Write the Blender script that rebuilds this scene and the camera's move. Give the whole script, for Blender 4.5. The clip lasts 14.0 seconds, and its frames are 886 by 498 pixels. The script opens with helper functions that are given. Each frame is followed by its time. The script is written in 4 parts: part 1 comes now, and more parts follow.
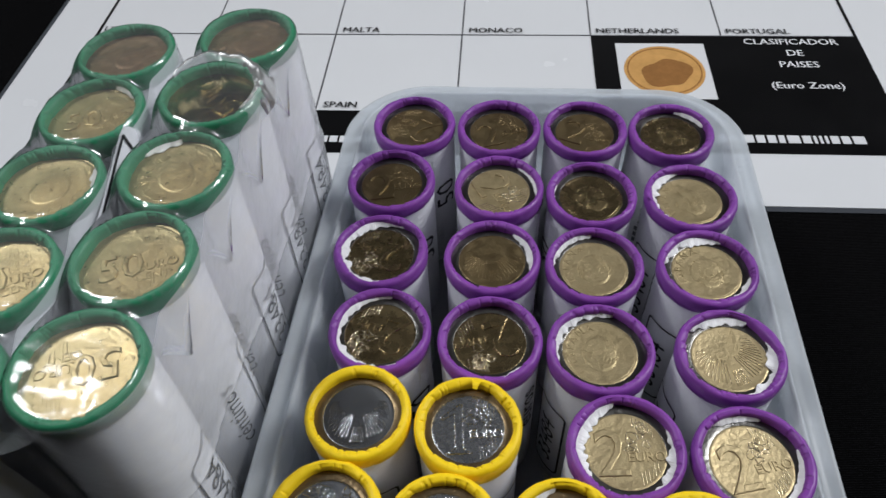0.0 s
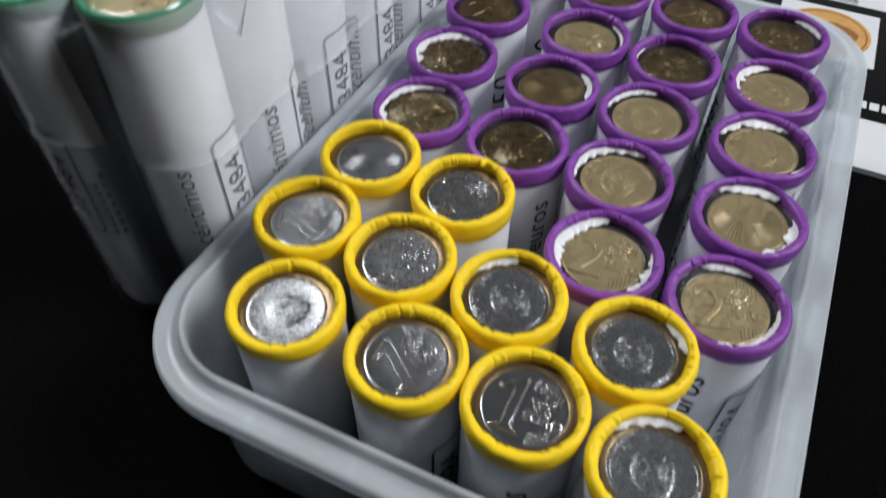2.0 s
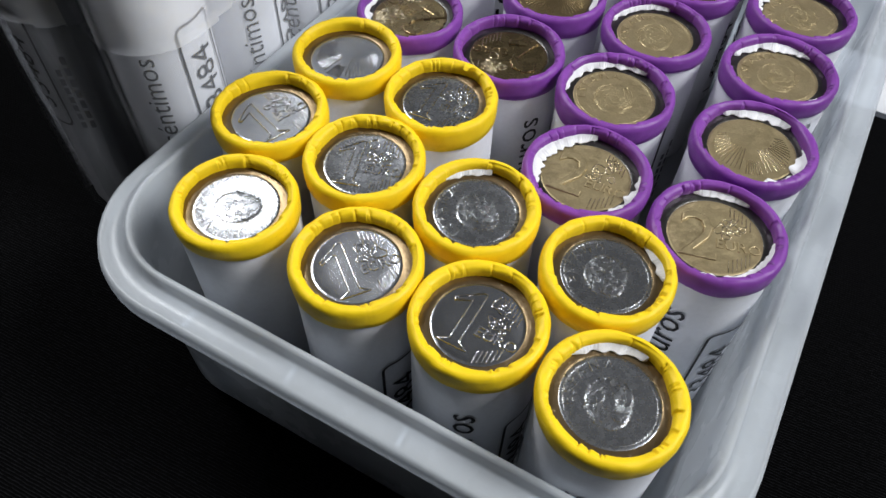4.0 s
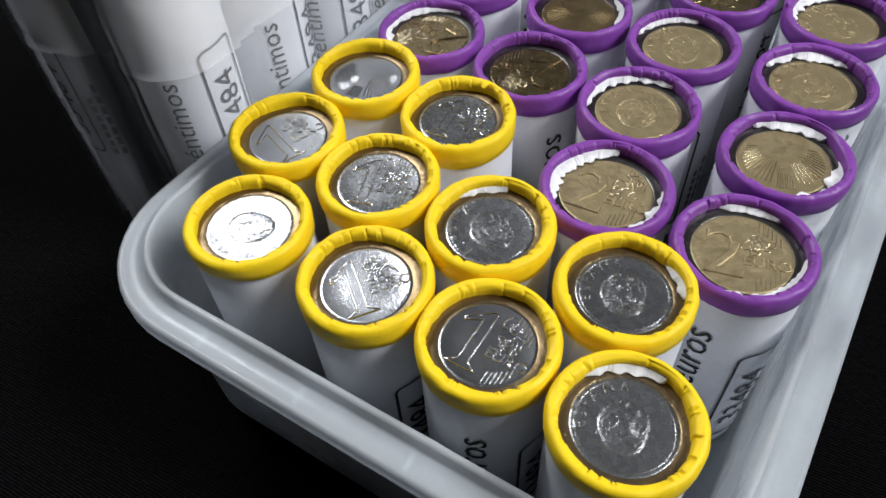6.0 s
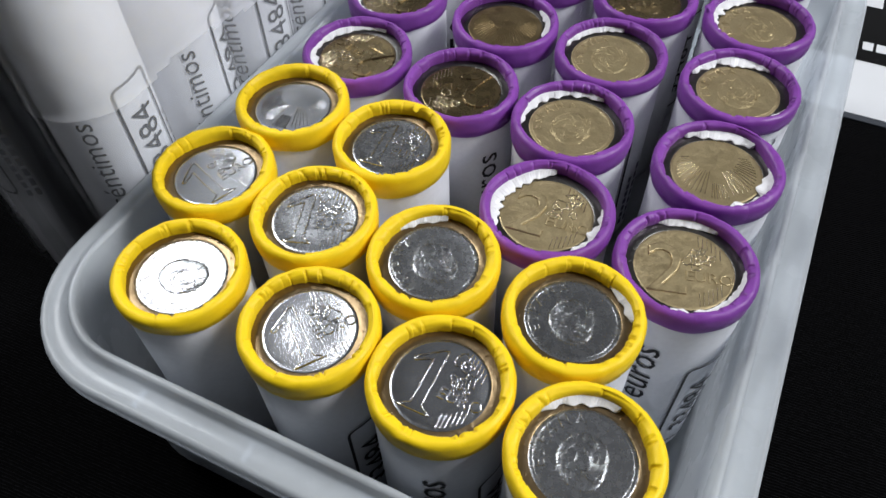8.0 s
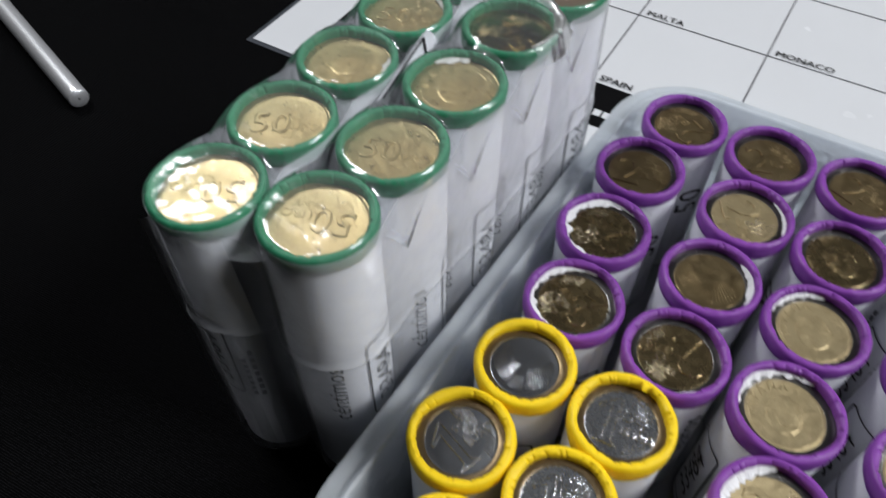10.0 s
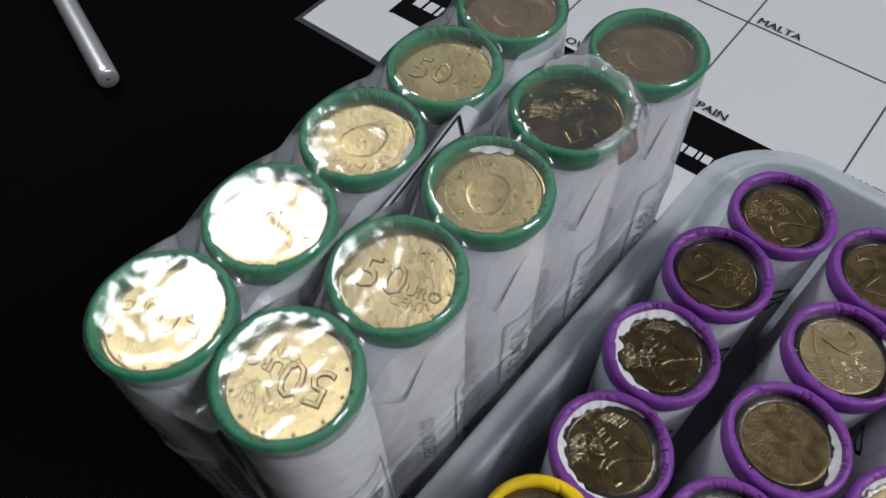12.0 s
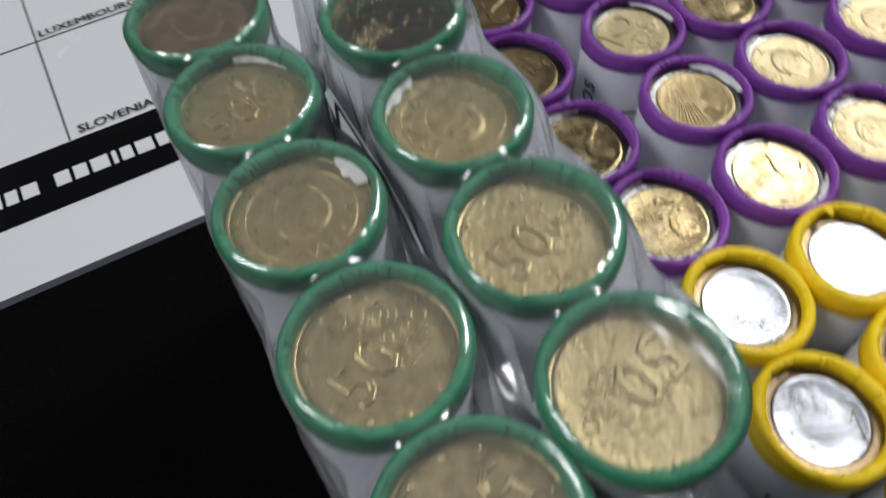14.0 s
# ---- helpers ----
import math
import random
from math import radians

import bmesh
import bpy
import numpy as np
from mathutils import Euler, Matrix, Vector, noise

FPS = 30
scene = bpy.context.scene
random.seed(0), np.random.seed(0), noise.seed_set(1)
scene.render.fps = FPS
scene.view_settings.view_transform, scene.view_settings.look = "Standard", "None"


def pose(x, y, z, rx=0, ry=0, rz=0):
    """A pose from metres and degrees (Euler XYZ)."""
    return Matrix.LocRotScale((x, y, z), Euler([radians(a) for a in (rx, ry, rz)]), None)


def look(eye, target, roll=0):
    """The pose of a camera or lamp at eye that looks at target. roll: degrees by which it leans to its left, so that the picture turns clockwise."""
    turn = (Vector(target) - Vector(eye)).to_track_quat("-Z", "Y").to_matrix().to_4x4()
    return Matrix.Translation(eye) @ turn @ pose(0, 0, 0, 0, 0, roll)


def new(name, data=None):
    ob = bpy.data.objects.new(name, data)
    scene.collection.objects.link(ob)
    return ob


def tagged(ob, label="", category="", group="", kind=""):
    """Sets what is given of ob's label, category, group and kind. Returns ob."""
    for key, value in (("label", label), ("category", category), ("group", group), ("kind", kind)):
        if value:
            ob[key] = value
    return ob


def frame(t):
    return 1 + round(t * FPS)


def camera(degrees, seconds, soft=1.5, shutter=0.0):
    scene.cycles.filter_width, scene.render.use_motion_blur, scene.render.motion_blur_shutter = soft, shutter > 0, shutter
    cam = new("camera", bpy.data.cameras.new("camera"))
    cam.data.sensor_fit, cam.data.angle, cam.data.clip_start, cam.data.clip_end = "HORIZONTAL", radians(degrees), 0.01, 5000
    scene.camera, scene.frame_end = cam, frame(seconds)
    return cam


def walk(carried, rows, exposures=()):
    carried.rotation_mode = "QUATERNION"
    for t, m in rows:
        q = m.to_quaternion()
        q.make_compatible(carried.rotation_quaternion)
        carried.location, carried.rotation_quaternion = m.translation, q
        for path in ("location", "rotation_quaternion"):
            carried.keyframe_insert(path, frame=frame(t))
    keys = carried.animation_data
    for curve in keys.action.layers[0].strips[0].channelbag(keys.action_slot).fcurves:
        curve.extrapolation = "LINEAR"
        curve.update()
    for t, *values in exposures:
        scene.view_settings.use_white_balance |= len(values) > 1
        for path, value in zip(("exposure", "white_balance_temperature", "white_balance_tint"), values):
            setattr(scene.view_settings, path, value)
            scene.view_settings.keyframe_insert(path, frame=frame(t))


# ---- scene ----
RIM, LAMP_W, LAMP_E, PEN_TURN = 0.0525, 18.0, 47.0, -18.0
cam = camera(61.86, 14.0, shutter=0.5)
EXPOSURES = [(0, -0.16), (2, 0.05), (2.5, 0.2), (4.8, 0.27), (7, 0.27), (9.5, 0.05), (10.2, 0.0), (11, -0.3), (12, -0.45), (12.5, -0.33), (13, -0.08), (13.5, 0.0), (14, -0.3)]
PATH = [
    (0, (-0.01240, -0.02129, 0.21998), (-0.1658, 1.2597, -1.3083), -3.33),
    (0.5, (-0.01175, -0.02343, 0.21908), (-0.2256, 1.2487, -1.3093), -3.71),
    (1, (-0.00538, -0.02575, 0.21818), (-0.2749, 1.2268, -1.3175), -3.41),
    (1.5, (0.01375, -0.03846, 0.21077), (-0.4645, 1.1905, -1.2929), -3.49),
    (2, (0.02986, -0.05859, 0.18811), (-0.5143, 1.1248, -1.3296), 0.71),
    (2.5, (0.03953, -0.06343, 0.18058), (-0.5319, 1.0438, -1.3839), 0.69),
    (2.7, (0.04074, -0.06140, 0.17697), (-0.4999, 1.0252, -1.4127), 1.76),
    (4.8, (0.04273, -0.05134, 0.17207), (-0.5859, 0.9949, -1.4123), -0.24),
    (5, (0.04389, -0.05129, 0.17331), (-0.6134, 0.9872, -1.4045), -1.42),
    (5.5, (0.04499, -0.05166, 0.17283), (-0.6382, 0.9800, -1.3985), -2.34),
    (6, (0.04843, -0.04726, 0.16864), (-0.6801, 0.9918, -1.3772), -4.03),
    (6.5, (0.04950, -0.04568, 0.16395), (-0.6745, 0.9714, -1.3985), -4.03),
    (7, (0.04917, -0.04249, 0.16560), (-0.6347, 0.9638, -1.4218), -4.92),
    (7.2, (0.04765, -0.04106, 0.16750), (-0.5861, 0.9920, -1.4234), -4.66),
    (9.3, (0.01783, -0.03954, 0.19031), (-0.5327, 1.1188, -1.3443), -0.49),
    (9.5, (0.00670, -0.03763, 0.20381), (-0.5722, 1.0785, -1.3516), -0.63),
    (10, (-0.01434, -0.02891, 0.21971), (-0.6661, 1.0434, -1.3376), 0.22),
    (10.5, (-0.02730, -0.01299, 0.22954), (-0.7144, 0.9864, -1.3608), 0.51),
    (11, (-0.03005, 0.00264, 0.23153), (-0.7404, 0.9155, -1.4001), -0.42),
    (11.5, (-0.03280, 0.01622, 0.22391), (-0.7571, 0.8681, -1.4343), -0.98),
    (12, (-0.03665, 0.02363, 0.21794), (-0.7513, 0.8522, -1.4562), -1.66),
    (12.5, (-0.05857, 0.02952, 0.21486), (-0.6032, 1.0073, -1.4427), -2.17),
    (13, (-0.08964, 0.03312, 0.20561), (-0.2986, 1.1119, -1.4655), -1.44),
    (13.5, (-0.10765, 0.03227, 0.20145), (0.1412, 1.1285, -1.4527), -1.38),
    (14, (-0.12465, 0.02103, 0.19002), (0.3313, 1.0428, -1.4677), -4.69),
]
walk(cam, [(t, look(eye, target, roll)) for t, eye, target, roll in PATH], EXPOSURES)


# ---------------------------------------------------------------- light
world = bpy.data.worlds.new("world")
scene.world = world
world.use_nodes = True
world.node_tree.nodes["Background"].inputs[0].default_value = (0.5, 0.55, 0.62, 1)
world.node_tree.nodes["Background"].inputs[1].default_value = 0.02


def ceiling_lamp(name, x, y, z, sx, sy, power, tint):
    data = bpy.data.lights.new(name, "AREA")
    data.shape, data.size, data.size_y, data.energy, data.color = "RECTANGLE", sx, sy, power, tint
    ob = new(name, data)
    ob.matrix_world = look((x, y, z), (0, 0.08, 0.05))
    return ob


ceiling_lamp("ceiling_lamp_west", -1.12, 0.44, 1.50, 0.54, 0.42, LAMP_W, (0.95, 0.97, 1.0))
ceiling_lamp("ceiling_lamp_east", 1.27, 0.52, 1.55, 0.60, 0.80, LAMP_E, (0.95, 0.97, 1.0))


# ---------------------------------------------------------------- materials
def material(name, colour, rough=0.5, metal=0.0, grain=0.0, grain_scale=800.0, stain=0.0, stain_scale=60.0, bump=0.0, bump_scale=900.0,
             bump_detail=4.0, stain_colour=None, rough_var=0.0, spec=0.5, coat=0.0):
    """A principled surface with grain, stains and fine relief at two scales."""
    mat = bpy.data.materials.new(name)
    mat.use_nodes = True
    nodes, links = mat.node_tree.nodes, mat.node_tree.links
    bsdf = nodes["Principled BSDF"]
    bsdf.inputs["Roughness"].default_value = rough
    bsdf.inputs["Metallic"].default_value = metal
    bsdf.inputs["Specular IOR Level"].default_value = spec
    bsdf.inputs["Coat Weight"].default_value = coat
    bsdf.inputs["Coat Roughness"].default_value = 0.15
    coords = nodes.new("ShaderNodeTexCoord")
    geo = nodes.new("ShaderNodeNewGeometry")

    def noise_at(scale, detail=4.0):
        n = nodes.new("ShaderNodeTexNoise")
        n.inputs["Scale"].default_value, n.inputs["Detail"].default_value = scale, detail
        links.new(geo.outputs["Position"], n.inputs["Vector"])
        return n.outputs["Fac"]

    def mixed(a, b, fac, lo, hi, amount):
        ramp = nodes.new("ShaderNodeMapRange")
        ramp.inputs["From Min"].default_value, ramp.inputs["From Max"].default_value = lo, hi
        ramp.inputs["To Max"].default_value = amount
        links.new(fac, ramp.inputs["Value"])
        m = nodes.new("ShaderNodeMix")
        m.data_type = "RGBA"
        links.new(ramp.outputs[0], m.inputs[0])
        if isinstance(a, tuple):
            m.inputs[6].default_value = (*a, 1)
        else:
            links.new(a, m.inputs[6])
        m.inputs[7].default_value = (*b, 1)
        return m.outputs[2]

    col = colour
    if grain:
        col = mixed(col, tuple(c * 0.6 for c in colour), noise_at(grain_scale), 0.35, 0.7, grain)
    if stain:
        col = mixed(col, stain_colour or tuple(c * 0.45 for c in colour), noise_at(stain_scale, 8.0), 0.38, 0.75, stain)
    if isinstance(col, tuple):
        bsdf.inputs["Base Color"].default_value = (*col, 1)
    else:
        links.new(col, bsdf.inputs["Base Color"])
    if rough_var:
        r = nodes.new("ShaderNodeMapRange")
        r.inputs["From Min"].default_value, r.inputs["From Max"].default_value = 0.3, 0.7
        r.inputs["To Min"].default_value, r.inputs["To Max"].default_value = max(0.02, rough - rough_var), rough + rough_var
        links.new(noise_at(stain_scale * 2.3, 5.0), r.inputs["Value"])
        links.new(r.outputs[0], bsdf.inputs["Roughness"])
    if bump:
        b = nodes.new("ShaderNodeBump")
        b.inputs["Strength"].default_value, b.inputs["Distance"].default_value = bump, 0.0004
        links.new(noise_at(bump_scale, bump_detail), b.inputs["Height"])
        links.new(b.outputs[0], bsdf.inputs["Normal"])
    return mat


def film_material(name, tint, gloss, rough, haze, crinkle=0.5):
    """Thin clear film: see-through, glossy by Fresnel, faintly milky."""
    mat = bpy.data.materials.new(name)
    mat.use_nodes = True
    nodes, links = mat.node_tree.nodes, mat.node_tree.links
    nodes.remove(nodes["Principled BSDF"])
    clear, shine, milk = nodes.new("ShaderNodeBsdfTransparent"), nodes.new("ShaderNodeBsdfGlossy"), nodes.new("ShaderNodeBsdfDiffuse")
    clear.inputs[0].default_value = (*tint, 1)
    shine.inputs["Roughness"].default_value = rough
    milk.inputs[0].default_value = (0.8, 0.82, 0.86, 1)
    fres = nodes.new("ShaderNodeFresnel")
    fres.inputs["IOR"].default_value = gloss
    geo, wrinkle, bump = nodes.new("ShaderNodeNewGeometry"), nodes.new("ShaderNodeTexNoise"), nodes.new("ShaderNodeBump")
    wrinkle.inputs["Scale"].default_value, wrinkle.inputs["Detail"].default_value = 150.0, 8.0
    bump.inputs["Strength"].default_value, bump.inputs["Distance"].default_value = crinkle, 0.0012
    links.new(geo.outputs["Position"], wrinkle.inputs["Vector"])
    links.new(wrinkle.outputs["Fac"], bump.inputs["Height"])
    links.new(bump.outputs[0], shine.inputs["Normal"])
    links.new(bump.outputs[0], fres.inputs["Normal"])
    a, b = nodes.new("ShaderNodeMixShader"), nodes.new("ShaderNodeMixShader")
    a.inputs[0].default_value = haze
    links.new(clear.outputs[0], a.inputs[1])
    links.new(milk.outputs[0], a.inputs[2])
    links.new(fres.outputs[0], b.inputs[0])
    links.new(a.outputs[0], b.inputs[1])
    links.new(shine.outputs[0], b.inputs[2])
    links.new(b.outputs[0], nodes["Material Output"].inputs["Surface"])
    return mat


def tub_material():
    """Milky translucent polypropylene, slightly scuffed."""
    mat = material("frosted_plastic", (0.85, 0.89, 0.92), rough=0.26, grain=0.12, grain_scale=300, stain=0.12, stain_scale=40, bump=0.12, bump_scale=700, rough_var=0.1)
    nodes, links = mat.node_tree.nodes, mat.node_tree.links
    bsdf, out = nodes["Principled BSDF"], nodes["Material Output"]
    trans, clear = nodes.new("ShaderNodeBsdfTranslucent"), nodes.new("ShaderNodeBsdfTransparent")
    trans.inputs[0].default_value = (0.90, 0.92, 0.94, 1)
    clear.inputs[0].default_value = (0.85, 0.88, 0.92, 1)
    a, b = nodes.new("ShaderNodeMixShader"), nodes.new("ShaderNodeMixShader")
    a.inputs[0].default_value, b.inputs[0].default_value = 0.42, 0.44
    links.new(bsdf.outputs[0], a.inputs[1])
    links.new(trans.outputs[0], a.inputs[2])
    links.new(a.outputs[0], b.inputs[1])
    links.new(clear.outputs[0], b.inputs[2])
    links.new(b.outputs[0], out.inputs["Surface"])
    return mat


def cloth_material():
    """Black ribbed cloth with fine slanting ribs."""
    mat = material("black_cloth", (0.0009, 0.0009, 0.0010), rough=0.85, stain=0.5, stain_scale=18, stain_colour=(0.0012, 0.0012, 0.0013), spec=0.03)
    nodes, links = mat.node_tree.nodes, mat.node_tree.links
    bsdf = nodes["Principled BSDF"]
    geo, turn, wave, weave, add, bump = (nodes.new(n) for n in ("ShaderNodeNewGeometry", "ShaderNodeMapping", "ShaderNodeTexWave", "ShaderNodeTexNoise", "ShaderNodeMath", "ShaderNodeBump"))
    turn.inputs["Rotation"].default_value = (0, 0, radians(86))
    wave.inputs["Scale"].default_value, wave.inputs["Distortion"].default_value, wave.inputs["Detail"].default_value = 420.0, 2.2, 4.0
    weave.inputs["Scale"].default_value = 900.0
    links.new(geo.outputs["Position"], turn.inputs["Vector"])
    links.new(turn.outputs[0], wave.inputs["Vector"])
    links.new(geo.outputs["Position"], weave.inputs["Vector"])
    links.new(wave.outputs["Fac"], add.inputs[0])
    links.new(weave.outputs["Fac"], add.inputs[1])
    # light on raised threads painted in, paler than the grooves; worn is its mask
    worn, pale = nodes.new("ShaderNodeMapRange"), nodes.new("ShaderNodeMix")
    pale.data_type = "RGBA"
    worn.inputs["From Min"].default_value, worn.inputs["From Max"].default_value, worn.inputs["To Max"].default_value = 1.15, 1.55, 0.9
    links.new(add.outputs[0], worn.inputs["Value"])
    links.new(worn.outputs[0], pale.inputs[0])
    links.new(bsdf.inputs["Base Color"].links[0].from_socket, pale.inputs[6])
    pale.inputs[7].default_value = (0.0085, 0.0085, 0.0095, 1)
    links.new(pale.outputs[2], bsdf.inputs["Base Color"])
    bump.inputs["Strength"].default_value, bump.inputs["Distance"].default_value = 0.6, 0.0005
    links.new(add.outputs[0], bump.inputs["Height"])
    links.new(bump.outputs[0], bsdf.inputs["Normal"])
    return mat


PAPER = material("white_wrapper_paper", (0.78, 0.79, 0.83), rough=0.55, grain=0.12, grain_scale=900, stain=0.10, stain_scale=90, bump=0.15, bump_scale=500)
TORN = material("torn_white_paper", (0.84, 0.84, 0.85), rough=0.6, grain=0.15, bump=0.3, bump_scale=700)
INK = material("black_print_ink", (0.012, 0.012, 0.014), rough=0.5, grain=0.3)
GREY_INK = material("faded_grey_print_ink", (0.16, 0.16, 0.19), rough=0.6, grain=0.5, grain_scale=1500)
PURPLE = material("purple_waxed_paper", (0.235, 0.062, 0.36), rough=0.42, grain=0.25, grain_scale=500, stain=0.3, stain_scale=90, bump=0.3, bump_scale=380, rough_var=0.1, spec=0.3, bump_detail=6.0)
YELLOW = material("yellow_waxed_paper", (0.92, 0.64, 0.012), rough=0.52, grain=0.12, grain_scale=500, stain=0.22, stain_scale=90, stain_colour=(0.80, 0.53, 0.010), bump=0.3, bump_scale=380, rough_var=0.1, spec=0.3, bump_detail=6.0)
GREEN = material("green_waxed_paper", (0.032, 0.225, 0.115), rough=0.52, grain=0.25, grain_scale=500, stain=0.3, stain_scale=90, bump=0.3, bump_scale=380, rough_var=0.1, spec=0.3, bump_detail=6.0)
BRASS = material("worn_nickel_brass", (0.44, 0.355, 0.20), rough=0.44, metal=0.75, grain=0.45, grain_scale=2600, stain=0.45, stain_scale=260, stain_colour=(0.30, 0.23, 0.115), bump=0.42, bump_scale=950, bump_detail=7.0, rough_var=0.08)
BRASS_BRIGHT = material("bright_nickel_brass", (0.30, 0.23, 0.12), rough=0.27, metal=0.95, grain=0.3, grain_scale=2600, stain=0.5, stain_scale=170, stain_colour=(0.19, 0.14, 0.07), bump=0.13, bump_scale=1700, bump_detail=7.0, rough_var=0.05)
BRASS_BROWN = material("tarnished_nickel_brass", (0.275, 0.208, 0.108), rough=0.36, metal=0.9, grain=0.4, grain_scale=2600, stain=0.6, stain_scale=170, stain_colour=(0.19, 0.13, 0.06), bump=0.35, bump_scale=950, bump_detail=7.0, rough_var=0.08)
GOLD = material("nordic_gold", (0.50, 0.40, 0.205), rough=0.34, metal=0.75, grain=0.45, grain_scale=1800, stain=0.5, stain_scale=260, stain_colour=(0.35, 0.27, 0.135), bump=0.24, bump_scale=1150, bump_detail=7.0, rough_var=0.08)
GOLD_BRIGHT = material("bright_nordic_gold", (0.42, 0.31, 0.125), rough=0.17, metal=1.0, grain=0.3, grain_scale=2400, stain=0.5, stain_scale=150, stain_colour=(0.26, 0.19, 0.08), bump=0.16, bump_scale=900, rough_var=0.05)
GOLD_BROWN = material("tarnished_nordic_gold", (0.26, 0.175, 0.095), rough=0.42, metal=0.72, grain=0.45, grain_scale=2400, stain=0.6, stain_scale=150, stain_colour=(0.15, 0.10, 0.065), bump=0.25, bump_scale=1000, bump_detail=7.0, rough_var=0.08)
NICKEL = material("worn_cupronickel", (0.31, 0.32, 0.335), rough=0.27, metal=0.92, grain=0.2, grain_scale=2600, stain=0.12, stain_scale=420, stain_colour=(0.21, 0.21, 0.22), bump=0.08, bump_scale=1700, bump_detail=7.0, rough_var=0.03)
NICKEL_BRIGHT = material("bright_cupronickel", (0.31, 0.32, 0.335), rough=0.23, metal=0.95, grain=0.2, grain_scale=2600, stain=0.12, stain_scale=420, stain_colour=(0.20, 0.20, 0.21), bump=0.1, bump_scale=1500, bump_detail=7.0, rough_var=0.03)
# paler copies of the coin metals: highlights on raised lines put into the colour
BRASS_CUT = material("highlit_relief_nickel_brass", (0.58, 0.50, 0.33), rough=0.24, metal=0.9, grain=0.2, grain_scale=900, stain=0.4, stain_scale=260, stain_colour=(0.40, 0.31, 0.17), bump=0.15, bump_scale=1200, bump_detail=2.0)
GOLD_CUT = material("highlit_relief_nordic_gold", (0.58, 0.46, 0.24), rough=0.26, metal=0.85, grain=0.2, grain_scale=900, stain=0.4, stain_scale=260, stain_colour=(0.46, 0.35, 0.18), bump=0.15, bump_scale=1200, bump_detail=2.0)
NICKEL_CUT = material("highlit_relief_cupronickel", (0.55, 0.56, 0.58), rough=0.18, metal=1.0, grain=0.2, grain_scale=900, stain=0.4, stain_scale=260, stain_colour=(0.40, 0.40, 0.42), bump=0.12, bump_scale=1200, bump_detail=2.0)
# shade inside the crimped rim is put into both ring colours as darker metal
RING_BRASS = material("recess_shaded_brass", (0.23, 0.165, 0.09), rough=0.34, metal=0.9, grain=0.2, grain_scale=1300, stain=0.3, stain_scale=260, bump=0.3)
RING_NICKEL = material("recess_shaded_cupronickel", (0.17, 0.165, 0.155), rough=0.3, metal=1.0, grain=0.2, grain_scale=1300, stain=0.3, stain_scale=260, bump=0.3)
TUB = tub_material()
CLOTH = cloth_material()
FILM = film_material("clear_shrink_film", (0.975, 0.98, 0.985), 1.85, 0.13, 0.06, 0.16)
FILM_CUFF = film_material("gathered_shrink_film", (0.96, 0.97, 0.97), 1.35, 0.32, 0.30)
FILM_FIN = film_material("welded_film_edge", (0.9, 0.92, 0.94), 1.5, 0.3, 0.22)
FILM_SIDE = film_material("hazy_shrink_film", (0.97, 0.975, 0.98), 1.55, 0.2, 0.20)
FILM_HOOD = film_material("milky_shrink_film", (0.97, 0.975, 0.98), 1.55, 0.2, 0.42)
CARD = material("white_laminated_card", (0.64, 0.65, 0.67), rough=0.22, stain=0.06, stain_scale=12, bump=0.04, bump_scale=60, rough_var=0.06)
CARD_BLACK = material("black_laminated_print", (0.004, 0.004, 0.0045), spec=0.3, rough=0.22, stain=0.2, stain_scale=14, rough_var=0.06)
LINE = material("thin_grey_print", (0.09, 0.09, 0.10), rough=0.3, grain=0.3)
CLEAR_EDGE = material("clear_laminate_edge", (0.06, 0.065, 0.075), rough=0.12, stain=0.3, stain_scale=30)
PHOTO = material("printed_golden_orange", (0.60, 0.33, 0.11), rough=0.25, grain=0.25, grain_scale=500, stain=0.35, stain_scale=130)
PHOTO_DARK = material("printed_dark_orange", (0.30, 0.14, 0.045), rough=0.25, grain=0.25, grain_scale=500, stain=0.3, stain_scale=130)
STEEL = material("satin_silver_metal", (0.90, 0.91, 0.93), rough=0.33, metal=0.75, grain=0.15, grain_scale=900, bump=0.05)
# tones of the added, unseen room, picked for bounce and coin reflections
WALL_LIGHT = material("unseen_white_reflector", (0.72, 0.72, 0.72), rough=0.9, grain=0.1, grain_scale=40, stain=0.1, stain_scale=2)
CEILING = material("unseen_ceiling_grey", (0.25, 0.25, 0.26), rough=0.9, grain=0.1, grain_scale=40, stain=0.1, stain_scale=2)
WALL = material("unseen_low_bounce_grey", (0.06, 0.06, 0.062), rough=0.9, grain=0.15, grain_scale=40, stain=0.15, stain_scale=2)


# ---------------------------------------------------------------- mesh helpers
def part(name, bm, mat, parent=None, label="", smooth=True):
    """Links a bmesh as one mesh object under a thing or a part."""
    me = bpy.data.meshes.new(name)
    bm.to_mesh(me)
    bm.free()
    me.materials.append(mat)
    for p in me.polygons:
        p.use_smooth = smooth
    ob = new(name, me)
    ob.parent = parent
    if label:
        tagged(ob, label)
    return ob


def empty(name, x, y, z, label, category, group=""):
    ob = new(name)
    ob.empty_display_size = 0.01
    ob.matrix_world = pose(x, y, z)
    return tagged(ob, label, category, group)


def box(bm, x0, x1, y0, y1, z0, z1):
    v = [bm.verts.new((x, y, z)) for x in (x0, x1) for y in (y0, y1) for z in (z0, z1)]
    for f in ((0, 1, 3, 2), (4, 6, 7, 5), (0, 4, 5, 1), (2, 3, 7, 6), (0, 2, 6, 4), (1, 5, 7, 3)):
        bm.faces.new([v[i] for i in f])
    return v


